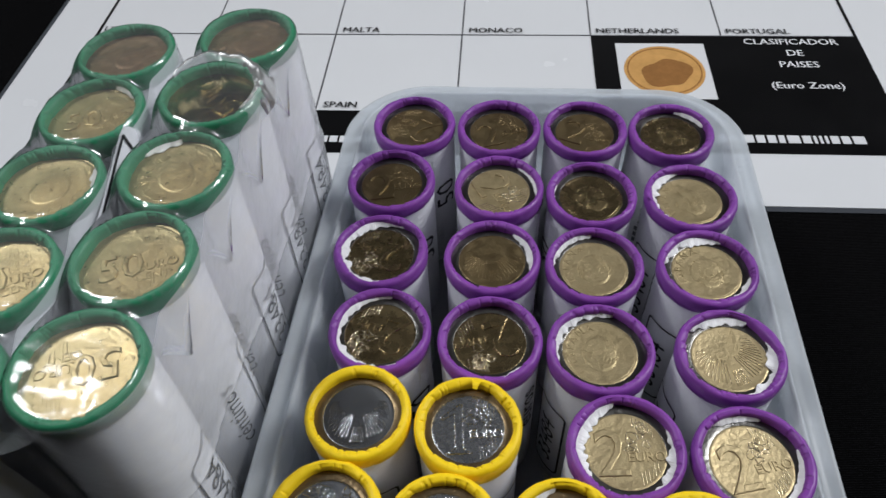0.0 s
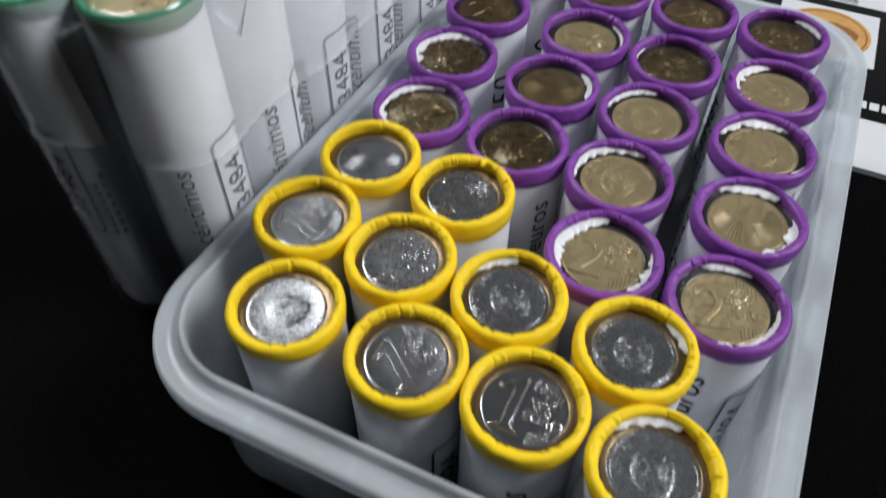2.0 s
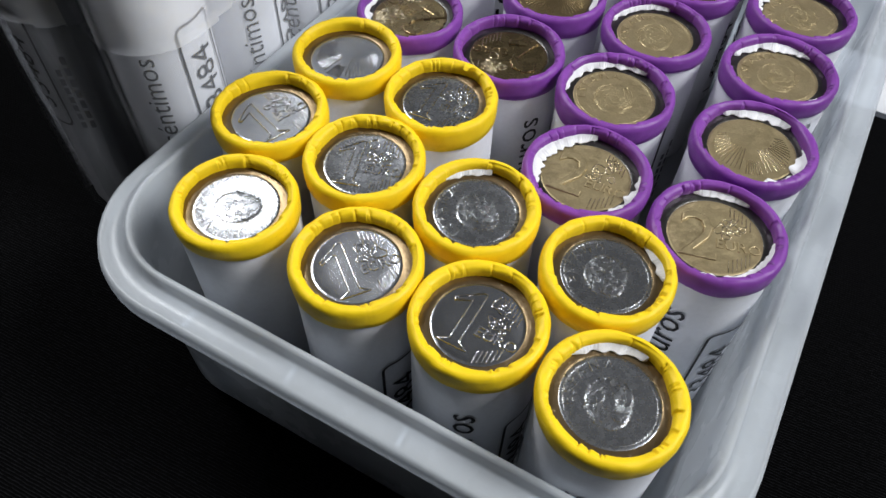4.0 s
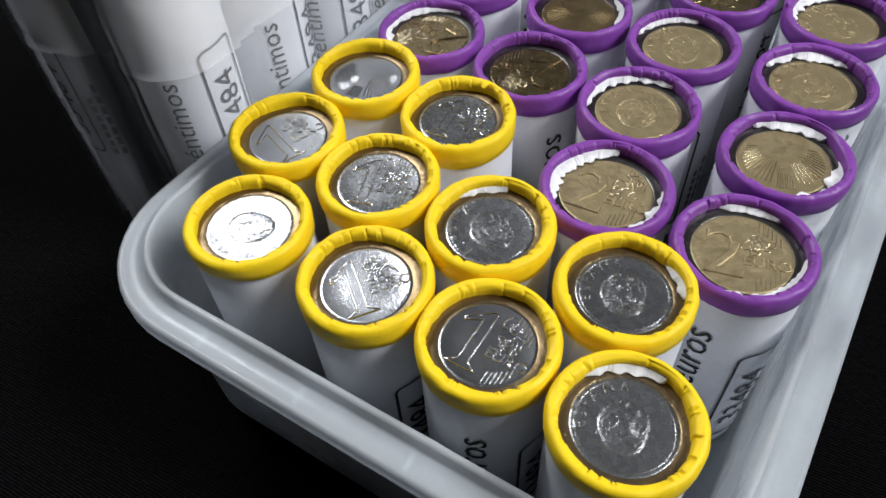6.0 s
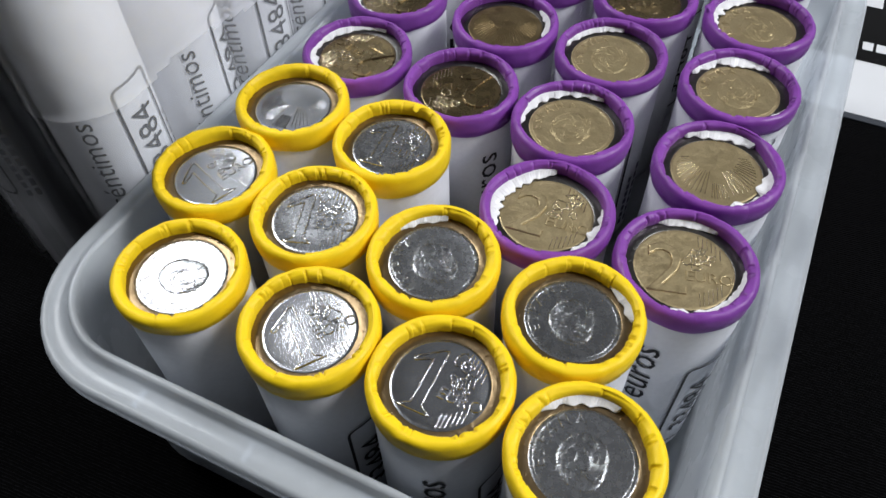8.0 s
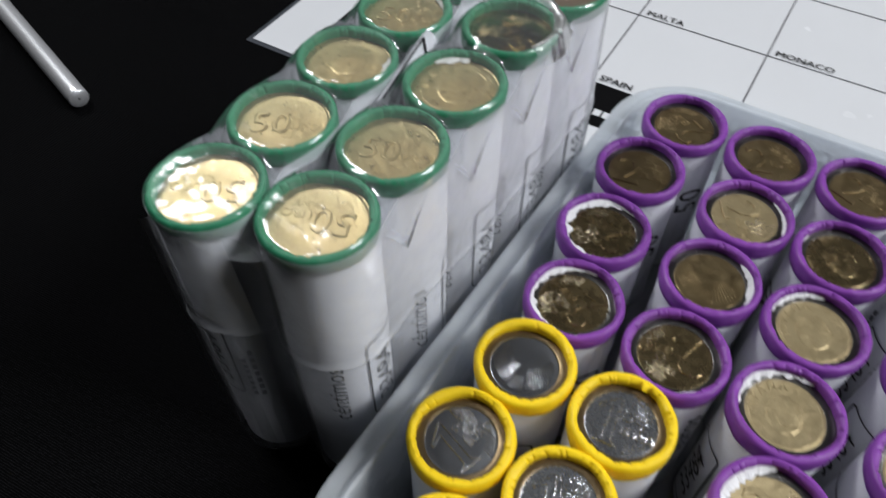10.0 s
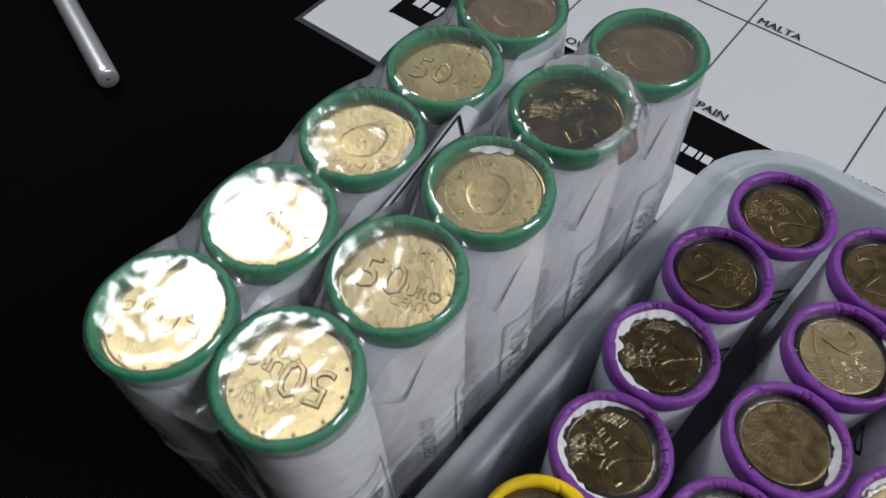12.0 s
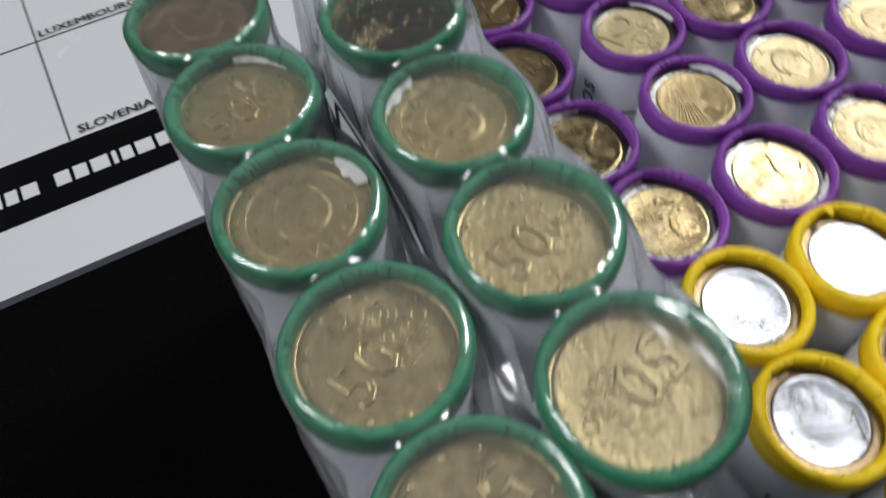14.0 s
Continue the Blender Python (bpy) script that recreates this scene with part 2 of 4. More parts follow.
def lathe(bm, profile, count, warp=None, cap_last=False):
    """Turns (r, z) pairs round the z axis; warp(angle, index, r, z) may shift them."""
    rings = []
    for i, (r, z) in enumerate(profile):
        ring = []
        for k in range(count):
            a = 2 * math.pi * k / count
            rr, zz = warp(a, i, r, z) if warp else (r, z)
            ring.append(bm.verts.new((rr * math.cos(a), rr * math.sin(a), zz)))
        rings.append(ring)
    for lo, hi in zip(rings, rings[1:]):
        for k in range(count):
            bm.faces.new((lo[k], lo[(k + 1) % count], hi[(k + 1) % count], hi[k]))
    if cap_last:
        bm.faces.new(rings[-1])
    return rings


GLYPHS = {}


def glyphs(text, size, depth=0.0):
    """Vertices and faces of a line of text in the built-in font, from its left end on the base line; also its width."""
    key = (text, size, depth)
    if key not in GLYPHS:
        curve = bpy.data.curves.new("letters", "FONT")
        curve.body, curve.size, curve.extrude, curve.resolution_u = text, size, 0.0, 2
        round_off = min(0.00028, size * 0.045) if depth else 0.0
        curve.bevel_depth, curve.bevel_resolution, curve.offset = round_off, 2, -round_off * 0.6
        ob = bpy.data.objects.new("letters", curve)
        scene.collection.objects.link(ob)
        me = bpy.data.meshes.new_from_object(ob.evaluated_get(bpy.context.evaluated_depsgraph_get()))
        verts, faces = [tuple(v.co) for v in me.vertices], [tuple(p.vertices) for p in me.polygons]
        bpy.data.objects.remove(ob)
        bpy.data.curves.remove(curve)
        bpy.data.meshes.remove(me)
        GLYPHS[key] = verts, faces, max((v[0] for v in verts), default=0.0)
    return GLYPHS[key]


def add_glyphs(bm, text, size, place, depth=0.0, centred=False):
    """Adds text to bm, each vertex passed through place(x, y, z)."""
    verts, faces, width = glyphs(text, size, depth)
    off = width / 2 if centred else 0.0
    made = [bm.verts.new(place(x - off, y, z)) for x, y, z in verts]
    for f in faces:
        try:
            bm.faces.new([made[i] for i in f])
        except ValueError:
            pass
    return width


# ---------------------------------------------------------------- the setting
def slab(name, x0, x1, y0, y1, z0, z1, mat, label, kind="structure"):
    bm = bmesh.new()
    box(bm, x0, x1, y0, y1, z0, z1)
    return tagged(part(name, bm, mat, None, "", False), label, kind=kind)


# unseen box added round the table: white north reflects, dark sides limit bounce
slab("floor", -2.4, 2.4, -2.2, 2.4, -0.80, -0.75, WALL, "unseen dark floor added below the table to limit bounced light")
slab("ceiling", -2.4, 2.4, -2.2, 2.4, 1.70, 1.75, CEILING, "unseen grey ceiling added over the table to set its reflections")
slab("wall_north", -2.4, 2.4, 2.4, 2.5, -0.75, 1.70, WALL_LIGHT, "unseen white wall added as a reflector for the coins")
slab("wall_south", -2.4, 2.4, -2.3, -2.2, -0.75, 1.70, WALL, "unseen near-black wall added to limit bounced light")
slab("wall_west", -2.5, -2.4, -2.2, 2.4, -0.75, 1.70, WALL, "unseen near-black wall added to limit bounced light")
slab("wall_east", 2.4, 2.5, -2.2, 2.4, -0.75, 1.70, WALL, "unseen near-black wall added to limit bounced light")


def build_table():
    bm = bmesh.new()
    n = 140
    grid = []
    for j in range(n + 1):
        row = []
        for i in range(n + 1):
            x, y = -0.9 + 1.7 * i / n, -0.55 + 1.5 * j / n
            z = 0.0
            away = max(0.0, -0.34 - x, -0.06 - y, x - 0.25, y - 0.42)
            z += min(1.0, away / 0.12) * 0.004 * (noise.noise(Vector((x * 5, y * 7, 0.3))) - 0.2)
            # a long low fold that runs out behind the pen
            d = (x + 0.29) * 0.27 + (y - 0.191) * 0.96
            if x < -0.262:
                z += 0.0035 * math.exp(-(d / 0.008) ** 2) * min(1.0, (-0.262 - x) / 0.04)
            row.append(bm.verts.new((x, y, z)))
        grid.append(row)
    for j in range(n):
        for i in range(n):
            bm.faces.new((grid[j][i], grid[j][i + 1], grid[j + 1][i + 1], grid[j + 1][i]))
    bmesh.ops.recalc_face_normals(bm, faces=bm.faces)
    table = empty("table", 0, 0, 0, "table under a black finely ribbed cloth", "table")
    part("tablecloth", bm, CLOTH, table, "black ribbed cloth with a low fold")
    bm = bmesh.new()
    box(bm, -0.89, 0.79, -0.54, 0.94, -0.04, -0.006)
    part("tabletop", bm, WALL, table, "", False)
    for x in (-0.82, 0.72):
        for y in (-0.47, 0.87):
            bm = bmesh.new()
            box(bm, x - 0.03, x + 0.03, y - 0.03, y + 0.03, -0.75, -0.04)
            part("table_leg", bm, WALL, table, "", False)


build_table()


# ---------------------------------------------------------------- the country sorting card
def build_card():
    card = empty("sorting_card", -0.033, 0.37, 0.0, "laminated white card with country names lying on black cloth", "card")
    card.matrix_world = pose(-0.034, 0.3767, 0.0, 0, 0, 0.6)
    card.scale = (1, 1.02, 1)

    def sheet(name, x0, x1, y0, y1, z0, z1, mat, label=""):
        bm = bmesh.new()
        box(bm, x0 + 0.033, x1 + 0.033, y0 - 0.37, y1 - 0.37, z0, z1)
        return part(name, bm, mat, card, label, False)

    z = 0.0008
    top = 0.562
    sheet("laminate_edge", -0.2590, 0.1925, 0.1835, top + 0.003, 0.0002, 0.0005, CLEAR_EDGE, "thin clear laminate border")
    sheet("card_sheet", -0.2565, 0.190, 0.1860, top, 0.0003, z, CARD)
    columns = [-0.166, -0.1005, -0.035, 0.030, 0.0945]
    for x in columns:
        sheet("grid_line", x - 0.0004, x + 0.0004, 0.241 if x < 0.03 else 0.3005, 0.533, z, z + 0.0001, LINE)
    for y in (0.3005, 0.3590, 0.4175, 0.4760):
        sheet("grid_line", -0.2275, 0.1585, y - 0.0004, y + 0.0004, z + 0.00012, z + 0.0002, LINE)
    sheet("border", -0.2290, -0.2275, 0.212, 0.5345, z, z + 0.00025, CARD_BLACK)
    sheet("border", 0.1585, 0.1600, 0.217, 0.5345, z, z + 0.00025, CARD_BLACK)
    sheet("border", -0.2290, 0.1600, 0.533, 0.5345, z + 0.00027, z + 0.0004, CARD_BLACK)
    sheet("title_strip", -0.2285, 0.030, 0.2125, 0.2405, z, z + 0.0003, CARD_BLACK, "black strip with white lettering shapes")
    sheet("title_block", 0.030, 0.1590, 0.2160, 0.3000, z + 0.00005, z + 0.00035, CARD_BLACK, "black block with white lettering and a coin picture")

    def words(text, x, y, size, mat=INK, centred=False, stretch=1.0, bold=0.0):
        bm = bmesh.new()
        for dx in ((0.0, bold) if bold else (0.0,)):
            add_glyphs(bm, text, size, lambda a, b, c: (x + dx + a * stretch + 0.033, y + b - 0.37, z + 0.00055 + dx * 0.02), centred=centred)
        tagged(part("country_name" if mat is INK else "title_lettering", bm, mat, card, "", False), kind="stuff")

    for text, x in (("LITHUANIA", -0.2260), ("LUXEMBOURG", -0.1645), ("MALTA", -0.0975), ("MONACO", -0.0320), ("NETHERLANDS", 0.0325), ("PORTUGAL", 0.0970)):
        words(text, x, 0.3022, 0.0058, bold=0.0002, stretch=1.05)
    for text, x in (("SLOVAKIA", -0.2260), ("SLOVENIA", -0.1625), ("SPAIN", -0.0975), ("VATICAN CITY", -0.0320)):
        words(text, x, 0.2425, 0.0058, bold=0.0002, stretch=1.05)
    for text, y in (("CLASIFICADOR", 0.2932), ("DE", 0.2842), ("PAISES", 0.2752), ("(Euro Zone)", 0.2594)):
        words(text, 0.1265, y, 0.0066, CARD, True, 1.0, 0.0002)

    # plain white shapes where the strip and the block carry a name and an address
    def bars(x, y, height, widths, gap):
        for w in widths:
            if w > 0:
                sheet("lettering_shape", x, x + w, y, y + height, z + 0.0004, z + 0.0005, CARD)
            x += abs(w) + gap

    bars(-0.2235, 0.2218, 0.0062, [0.0046, 0.0048, 0.0016, 0.0046, 0.0040, 0.0044, 0.0040, 0.0054, -0.003, 0.0050, 0.0046, 0.0060, 0.0016, 0.0040, 0.0060, 0.0050, 0.0044, 0.0016, 0.0046, 0.0054], 0.0014)
    bars(-0.0950, 0.2190, 0.0040, [0.0036, 0.0036, 0.0036, 0.0012, 0.0034, 0.0030, 0.0030, 0.0034], 0.0009)
    bars(0.0800, 0.2225, 0.0048, [0.0036, 0.0036, 0.0056, 0.0036, 0.0036, 0.0026, 0.0052, 0.0036, 0.0013, 0.0013, 0.0012, 0.0034, 0.0036, 0.0052], 0.0011)

    # the coin picture on its white square
    sheet("picture_square", 0.0415, 0.0845, 0.2510, 0.2935, z + 0.0004, z + 0.0005, CARD)
    bm = bmesh.new()
    lathe(bm, [(0.0190, 0.0), (0.0190, 0.0001)], 64, cap_last=True)
    ob = part("coin_picture", bm, PHOTO, card, "printed golden coin", False)
    ob.location = (0.063 + 0.033, 0.2720 - 0.37, z + 0.0005)
    bm = bmesh.new()
    lathe(bm, [(0.0110, 0.0), (0.0110, 0.00008)], 40, warp=lambda a, i, r, zz: (r * (1 + 0.14 * math.sin(2 * a + 0.6) + 0.06 * math.sin(5 * a)), zz), cap_last=True)
    oval = part("picture_oval", bm, PHOTO_DARK, card, "", False)
    oval.location = (0.064 + 0.033, 0.2700 - 0.37, z + 0.0006)
    bm = bmesh.new()
    lathe(bm, [(0.0176, 0.0), (0.0176, 0.00008), (0.0169, 0.00008), (0.0169, 0.0)], 64)
    ring = part("picture_ring", bm, PHOTO_DARK, card, "", False)
    ring.location = (0.063 + 0.033, 0.2720 - 0.37, z + 0.0006)


build_card()


# ---------------------------------------------------------------- the plastic tub
TUB_W, TUB_E, TUB_Y0, TUB_Y1, TUB_R = -0.0622, 0.0611, -0.0052, 0.1915, 0.020


def tub_loop(off):
    """Corner points of the tub's rounded outline, grown by off."""
    pts = []
    x0, x1, y0, y1, r = TUB_W - off, TUB_E + off, TUB_Y0 - off, TUB_Y1 + off, TUB_R + off
    for cx, cy, start in ((x1 - r, y1 - r, 0), (x0 + r, y1 - r, 90), (x0 + r, y0 + r, 180), (x1 - r, y0 + r, 270)):
        for k in range(13):
            a = radians(start + 90 * k / 12)
            pts.append((cx + r * math.cos(a), cy + r * math.sin(a)))
    out = []
    for i, p in enumerate(pts):
        q = pts[(i + 1) % len(pts)]
        steps = 1 if i % 13 != 12 else (22 if i // 13 % 2 == 0 else 30)
        out += [(p[0] + (q[0] - p[0]) * s / steps, p[1] + (q[1] - p[1]) * s / steps) for s in range(steps)]
    return out


def build_tub():
    tub = empty("storage_tub", 0, 0.089, 0.0006, "translucent white plastic tub full of coin rolls", "tub")
    profile = [(-0.0012, 0.0016), (-0.0010, 0.012), (-0.0006, 0.034), (-0.0002, RIM - 0.004), (0.0, RIM - 0.0006), (0.0004, RIM), (0.0012, RIM + 0.0001),
               (0.0016, RIM - 0.0006), (0.0019, RIM - 0.0022), (0.0026, RIM - 0.0028), (0.0060, RIM - 0.0030), (0.0067, RIM - 0.0024), (0.0075, RIM - 0.0027), (0.0079, RIM - 0.0040),
               (0.0079, RIM - 0.0064), (0.0073, RIM - 0.0067), (0.0070, RIM - 0.0062), (0.0068, RIM - 0.0042), (0.0016, RIM - 0.0042), (0.0012, RIM - 0.006), (0.0006, 0.034), (0.0002, 0.012), (0.0, 0.002), (-0.0014, 0.0)]
    bm = bmesh.new()
    rings = []
    for i, (off, z) in enumerate(profile):
        ring = []
        for k, (x, y) in enumerate(tub_loop(off)):
            rag = 0.00022 * noise.noise(Vector((x * 420, y * 420, i * 0.4))) if 4 <= i <= 7 else 0.00008 * noise.noise(Vector((x * 90, y * 90, i)))
            # the long west side stands a little askew
            x -= 0.0029 * (1 - y / 0.095) * (x < 0) * min(1.0, -x / 0.03)
            ring.append(bm.verts.new((x, y - 0.089, z + rag)))
        rings.append(ring)
    for lo, hi in zip(rings, rings[1:]):
        for k in range(len(lo)):
            bm.faces.new((lo[k], lo[(k + 1) % len(lo)], hi[(k + 1) % len(hi)], hi[k]))
    bm.faces.new(rings[0])
    bm.faces.new(list(reversed(rings[-1])))
    bmesh.ops.recalc_face_normals(bm, faces=bm.faces)
    body = part("tub_body", bm, TUB, tub)
    # small ribs across the groove of the rim
    bm = bmesh.new()
    box(bm, -0.0004, 0.0004, 0.0024, 0.0062, RIM - 0.0041, RIM - 0.00315)
    me = bpy.data.meshes.new("rim_rib")
    bm.to_mesh(me)
    bm.free()
    me.materials.append(TUB)
    spots = [(x, TUB_Y0, 180) for x in (-0.036, -0.012, 0.012, 0.036)] + [(x, TUB_Y1, 0) for x in (-0.036, -0.012, 0.012, 0.036)]
    for x, y, turn in spots:
        rib = new("rim_rib", me)
        rib.parent = tub
        rib.matrix_local = pose(x, y - 0.089, 0, 0, 0, turn)


build_tub()


# ---------------------------------------------------------------- coin rolls
def on_face(turn, z):
    c, s = math.cos(radians(turn)), math.sin(radians(turn))
    return lambda x, y, h: (c * x - s * y, s * x + c * y, z + h)


def arc_text(bm, text, radius, size, start, turn, z, depth):
    """Letters that stand round a coin's edge, from the angle start on, clockwise."""
    angle = start
    for ch in text:
        width = glyphs(ch, size, depth)[2] if ch != " " else size * 0.4
        a = radians(angle + turn)
        spin = math.degrees(a) - 90
        if ch != " ":
            put = on_face(spin, z)
            add_glyphs(bm, ch, size, lambda x, y, h: tuple(p + q for p, q in zip(put(x, y, h), (radius * math.cos(a), radius * math.sin(a), 0))), depth, True)
        angle -= math.degrees((width + size * 0.22) / radius)


def ridge(bm, pts, put, width, rise, closed=True):
    """A thin rounded ridge along a line on a coin's face."""
    n, rows = len(pts), []
    for k, (x, y) in enumerate(pts):
        p, q = (pts[k - 1], pts[(k + 1) % n]) if closed else (pts[max(0, k - 1)], pts[min(n - 1, k + 1)])
        dx, dy = q[0] - p[0], q[1] - p[1]
        size = math.hypot(dx, dy) or 1.0
        nx, ny = -dy / size, dx / size
        rows.append([bm.verts.new(put(x + nx * width * u, y + ny * width * u, h)) for u, h in ((-1, -0.00004), (-0.7, rise * 0.7), (0, rise), (0.7, rise * 0.7), (1, -0.00004))])
    for k in range(n if closed else n - 1):
        a, b = rows[k], rows[(k + 1) % n]
        for c in range(4):
            bm.faces.new((a[c], b[c], b[c + 1], a[c + 1]))


def along(outline, step):
    """Points at even steps along a closed outline."""
    pts = []
    for (x0, y0), (x1, y1) in zip(outline, outline[1:] + outline[:1]):
        count = max(1, int(math.hypot(x1 - x0, y1 - y0) / step))
        pts += [(x0 + (x1 - x0) * k / count, y0 + (y1 - y0) * k / count) for k in range(count)]
    return pts


def relief_mesh(design, value, r, turn, rng):
    """Raised design of a coin's face, with its ground at z = 0."""
    bm, letters, numeral = bmesh.new(), bmesh.new(), bmesh.new()
    depth, thin = (0.00013, 0.00015) if value == "2" else (0.00020, 0.00015) if value == "1" else (0.00004, 0.00017)
    put = on_face(turn, 0.0)
    if design == "value":
        size = r * (1.75 if len(value) == 1 else 1.05)
        if value == "1":
            # tall stem with a long flag and a pointed foot
            outline = [(-0.52, -0.72), (0.16, -0.72), (-0.06, -0.58), (-0.06, 0.72), (-0.16, 0.72), (-0.66, 0.34), (-0.62, 0.28), (-0.28, 0.46), (-0.28, -0.58)]
            ridge(numeral, [(r * (x - 0.08), r * y) for x, y in along(outline, 0.09)], put, thin * 1.1, depth * 1.2)
        else:
            add_glyphs(numeral, value, size, lambda x, y, h: put(x - r * (0.78 if len(value) == 1 else 0.84), y - size * 0.36, h * 1.3), depth)
        add_glyphs(letters, "EURO", r * 0.36, lambda x, y, h: put(x + r * 0.02, y - r * 0.28, h * 1.3), depth)
        if len(value) > 1:
            add_glyphs(letters, "CENT", r * 0.30, lambda x, y, h: put(x - r * 0.02, y - r * 0.55, h), depth)
        # ragged patches of land, raised and edged
        for k in range(11):
            cx, cy, rr = r * rng.uniform(0.08, 0.62), r * rng.uniform(0.02, 0.66), r * rng.uniform(0.06, 0.17)
            if math.hypot(cx, cy) > r * 0.78:
                continue
            ridge(bm, [(cx + rr * rng.uniform(0.45, 1.35) * math.cos(a), cy + rr * rng.uniform(0.45, 1.35) * math.sin(a)) for a in [2 * math.pi * i / 9 for i in range(9)]], put, thin * 0.9, depth * rng.uniform(0.6, 1.1))
        for k in range(6):
            x = r * (0.30 + 0.085 * k)
            reach = math.sqrt(max(0.0, (r * 0.93) ** 2 - x * x))
            ridge(bm, [(x, -reach), (x, -reach + r * 0.32)], put, thin * 0.8, depth * 0.9, False)
            ridge(bm, [(x, reach - r * 0.26), (x, reach)], put, thin * 0.8, depth * 0.9, False)
    elif design == "fan":
        # two spread fans of fine ribs and a third one below
        ribs = [(188 + 4.8 * k, 0.55 + 0.06 * (k % 2), 1.25) for k in range(15)] + [(284 + 4.8 * k, 0.55 + 0.06 * (k % 2), 1.25) for k in range(15)] + [(262 + 2.6 * k, 0.9, 1.34) for k in range(7)]
        for angle, near, far in ribs:
            c, sn = math.cos(radians(angle)), math.sin(radians(angle))
            while math.hypot(far * c, far * sn + 0.52) > 0.86:
                far -= 0.02
            ridge(bm, [(r * near * c, r * (near * sn + 0.52)), (r * far * c, r * (far * sn + 0.52))], put, thin * 0.62, depth * 1.1, False)
    else:
        # a plain low oval with a thin raised edge
        for cx, cy, ra, rb, h in ((0.0, -0.04, 0.46, 0.56, 0.00007),):
            rings = []
            for i in range(7):
                t = i / 6 * math.pi / 2
                rings.append([bm.verts.new(put(r * (cx + ra * math.cos(t) * math.cos(a) * (1 + 0.07 * math.sin(3 * a + rb * 9))), r * (cy + rb * math.cos(t) * math.sin(a)), h * math.sin(t) + (0.00005 * rng.random() if i else -0.00003))) for a in [2 * math.pi * k / 28 for k in range(28)]])
            for lo, hi in zip(rings, rings[1:]):
                for k in range(28):
                    bm.faces.new((lo[k], lo[(k + 1) % 28], hi[(k + 1) % 28], hi[k]))
            ridge(bm, [(r * (cx + ra * math.cos(a) * (1 + 0.07 * math.sin(3 * a + rb * 9))), r * (cy + rb * math.sin(a))) for a in [2 * math.pi * k / 36 for k in range(36)] if abs(math.sin(a)) < 0.96 or rb > 0.3], put, thin * 0.6, depth * 0.3)
        # short chased strokes
        for k in range(80):
            a, d, w = rng.uniform(0, 6.3), rng.uniform(0.12, 0.52), rng.uniform(-1.0, 1.0)
            x, y = d * 0.9 * math.cos(a), d * math.sin(a) - 0.04
            ridge(bm, [(r * (x + 0.045 * u * math.cos(a + 1.2 + 0.3 * w * u)), r * (y + 0.06 * u * math.sin(a + 1.2 + 0.3 * w * u))) for u in (-2, -1, 0, 1, 2)], put, thin * 0.6, depth * rng.uniform(0.6, 1.3), False)
        # thin raised circle inside the edge
        lathe(bm, [(r * 0.93, -0.00003), (r * 0.915, 0.00010), (r * 0.90, -0.00003)], 56)
        arc_text(letters, "ESPAÑA", r * 0.70, r * 0.30, 200, turn, 0.0, depth)
    for b in (bm, letters, numeral):
        bmesh.ops.recalc_face_normals(b, faces=b.faces)
    return bm, letters, numeral


def frame_strip(bm, radius, a0, a1, z0, z1, width, corner=0.0022):
    """A rounded black outline printed round a tube, from angle a0 to a1 (radians)."""
    w, h = (a1 - a0) * radius, z1 - z0
    pts = []
    for cx, cy, start in ((w - corner, h - corner, 0), (corner, h - corner, 90), (corner, corner, 180), (w - corner, corner, 270)):
        pts += [(cx, cy, radians(start + 15 * k)) for k in range(7)]
    loop = [(cx + corner * math.cos(t), cy + corner * math.sin(t), cx + (corner - width) * math.cos(t), cy + (corner - width) * math.sin(t)) for cx, cy, t in pts]
    dense = []
    for i, p in enumerate(loop):
        q = loop[(i + 1) % len(loop)]
        steps = max(1, round(math.dist(p[:2], q[:2]) / 0.0012))
        dense += [tuple(a + (b - a) * s / steps for a, b in zip(p, q)) for s in range(steps)]

    def at(u, v):
        a = a0 + u / radius
        return ((radius + 0.00008) * math.cos(a), (radius + 0.00008) * math.sin(a), z0 + v)

    outer, inner = [bm.verts.new(at(p[0], p[1])) for p in dense], [bm.verts.new(at(p[2], p[3])) for p in dense]
    for k in range(len(dense)):
        j = (k + 1) % len(dense)
        bm.faces.new((outer[k], outer[j], inner[j], inner[k]))


def tube_text(bm, text, size, radius, angle, z):
    """Text that climbs a tube, its letters turned on their backs."""
    own = bmesh.new()
    add_glyphs(own, text, size, lambda x, y, h: (-y, x, 0.0))
    for k in range(2):
        bmesh.ops.subdivide_edges(own, edges=[e for e in own.edges if abs(e.verts[0].co.x - e.verts[1].co.x) > 0.0012], cuts=1)
    made = {}
    for v in own.verts:
        a = angle + v.co.x / radius
        made[v] = bm.verts.new(((radius + 0.00009) * math.cos(a), (radius + 0.00009) * math.sin(a), z + v.co.y))
    for f in own.faces:
        try:
            bm.faces.new([made[v] for v in f.verts])
        except ValueError:
            pass
    own.free()


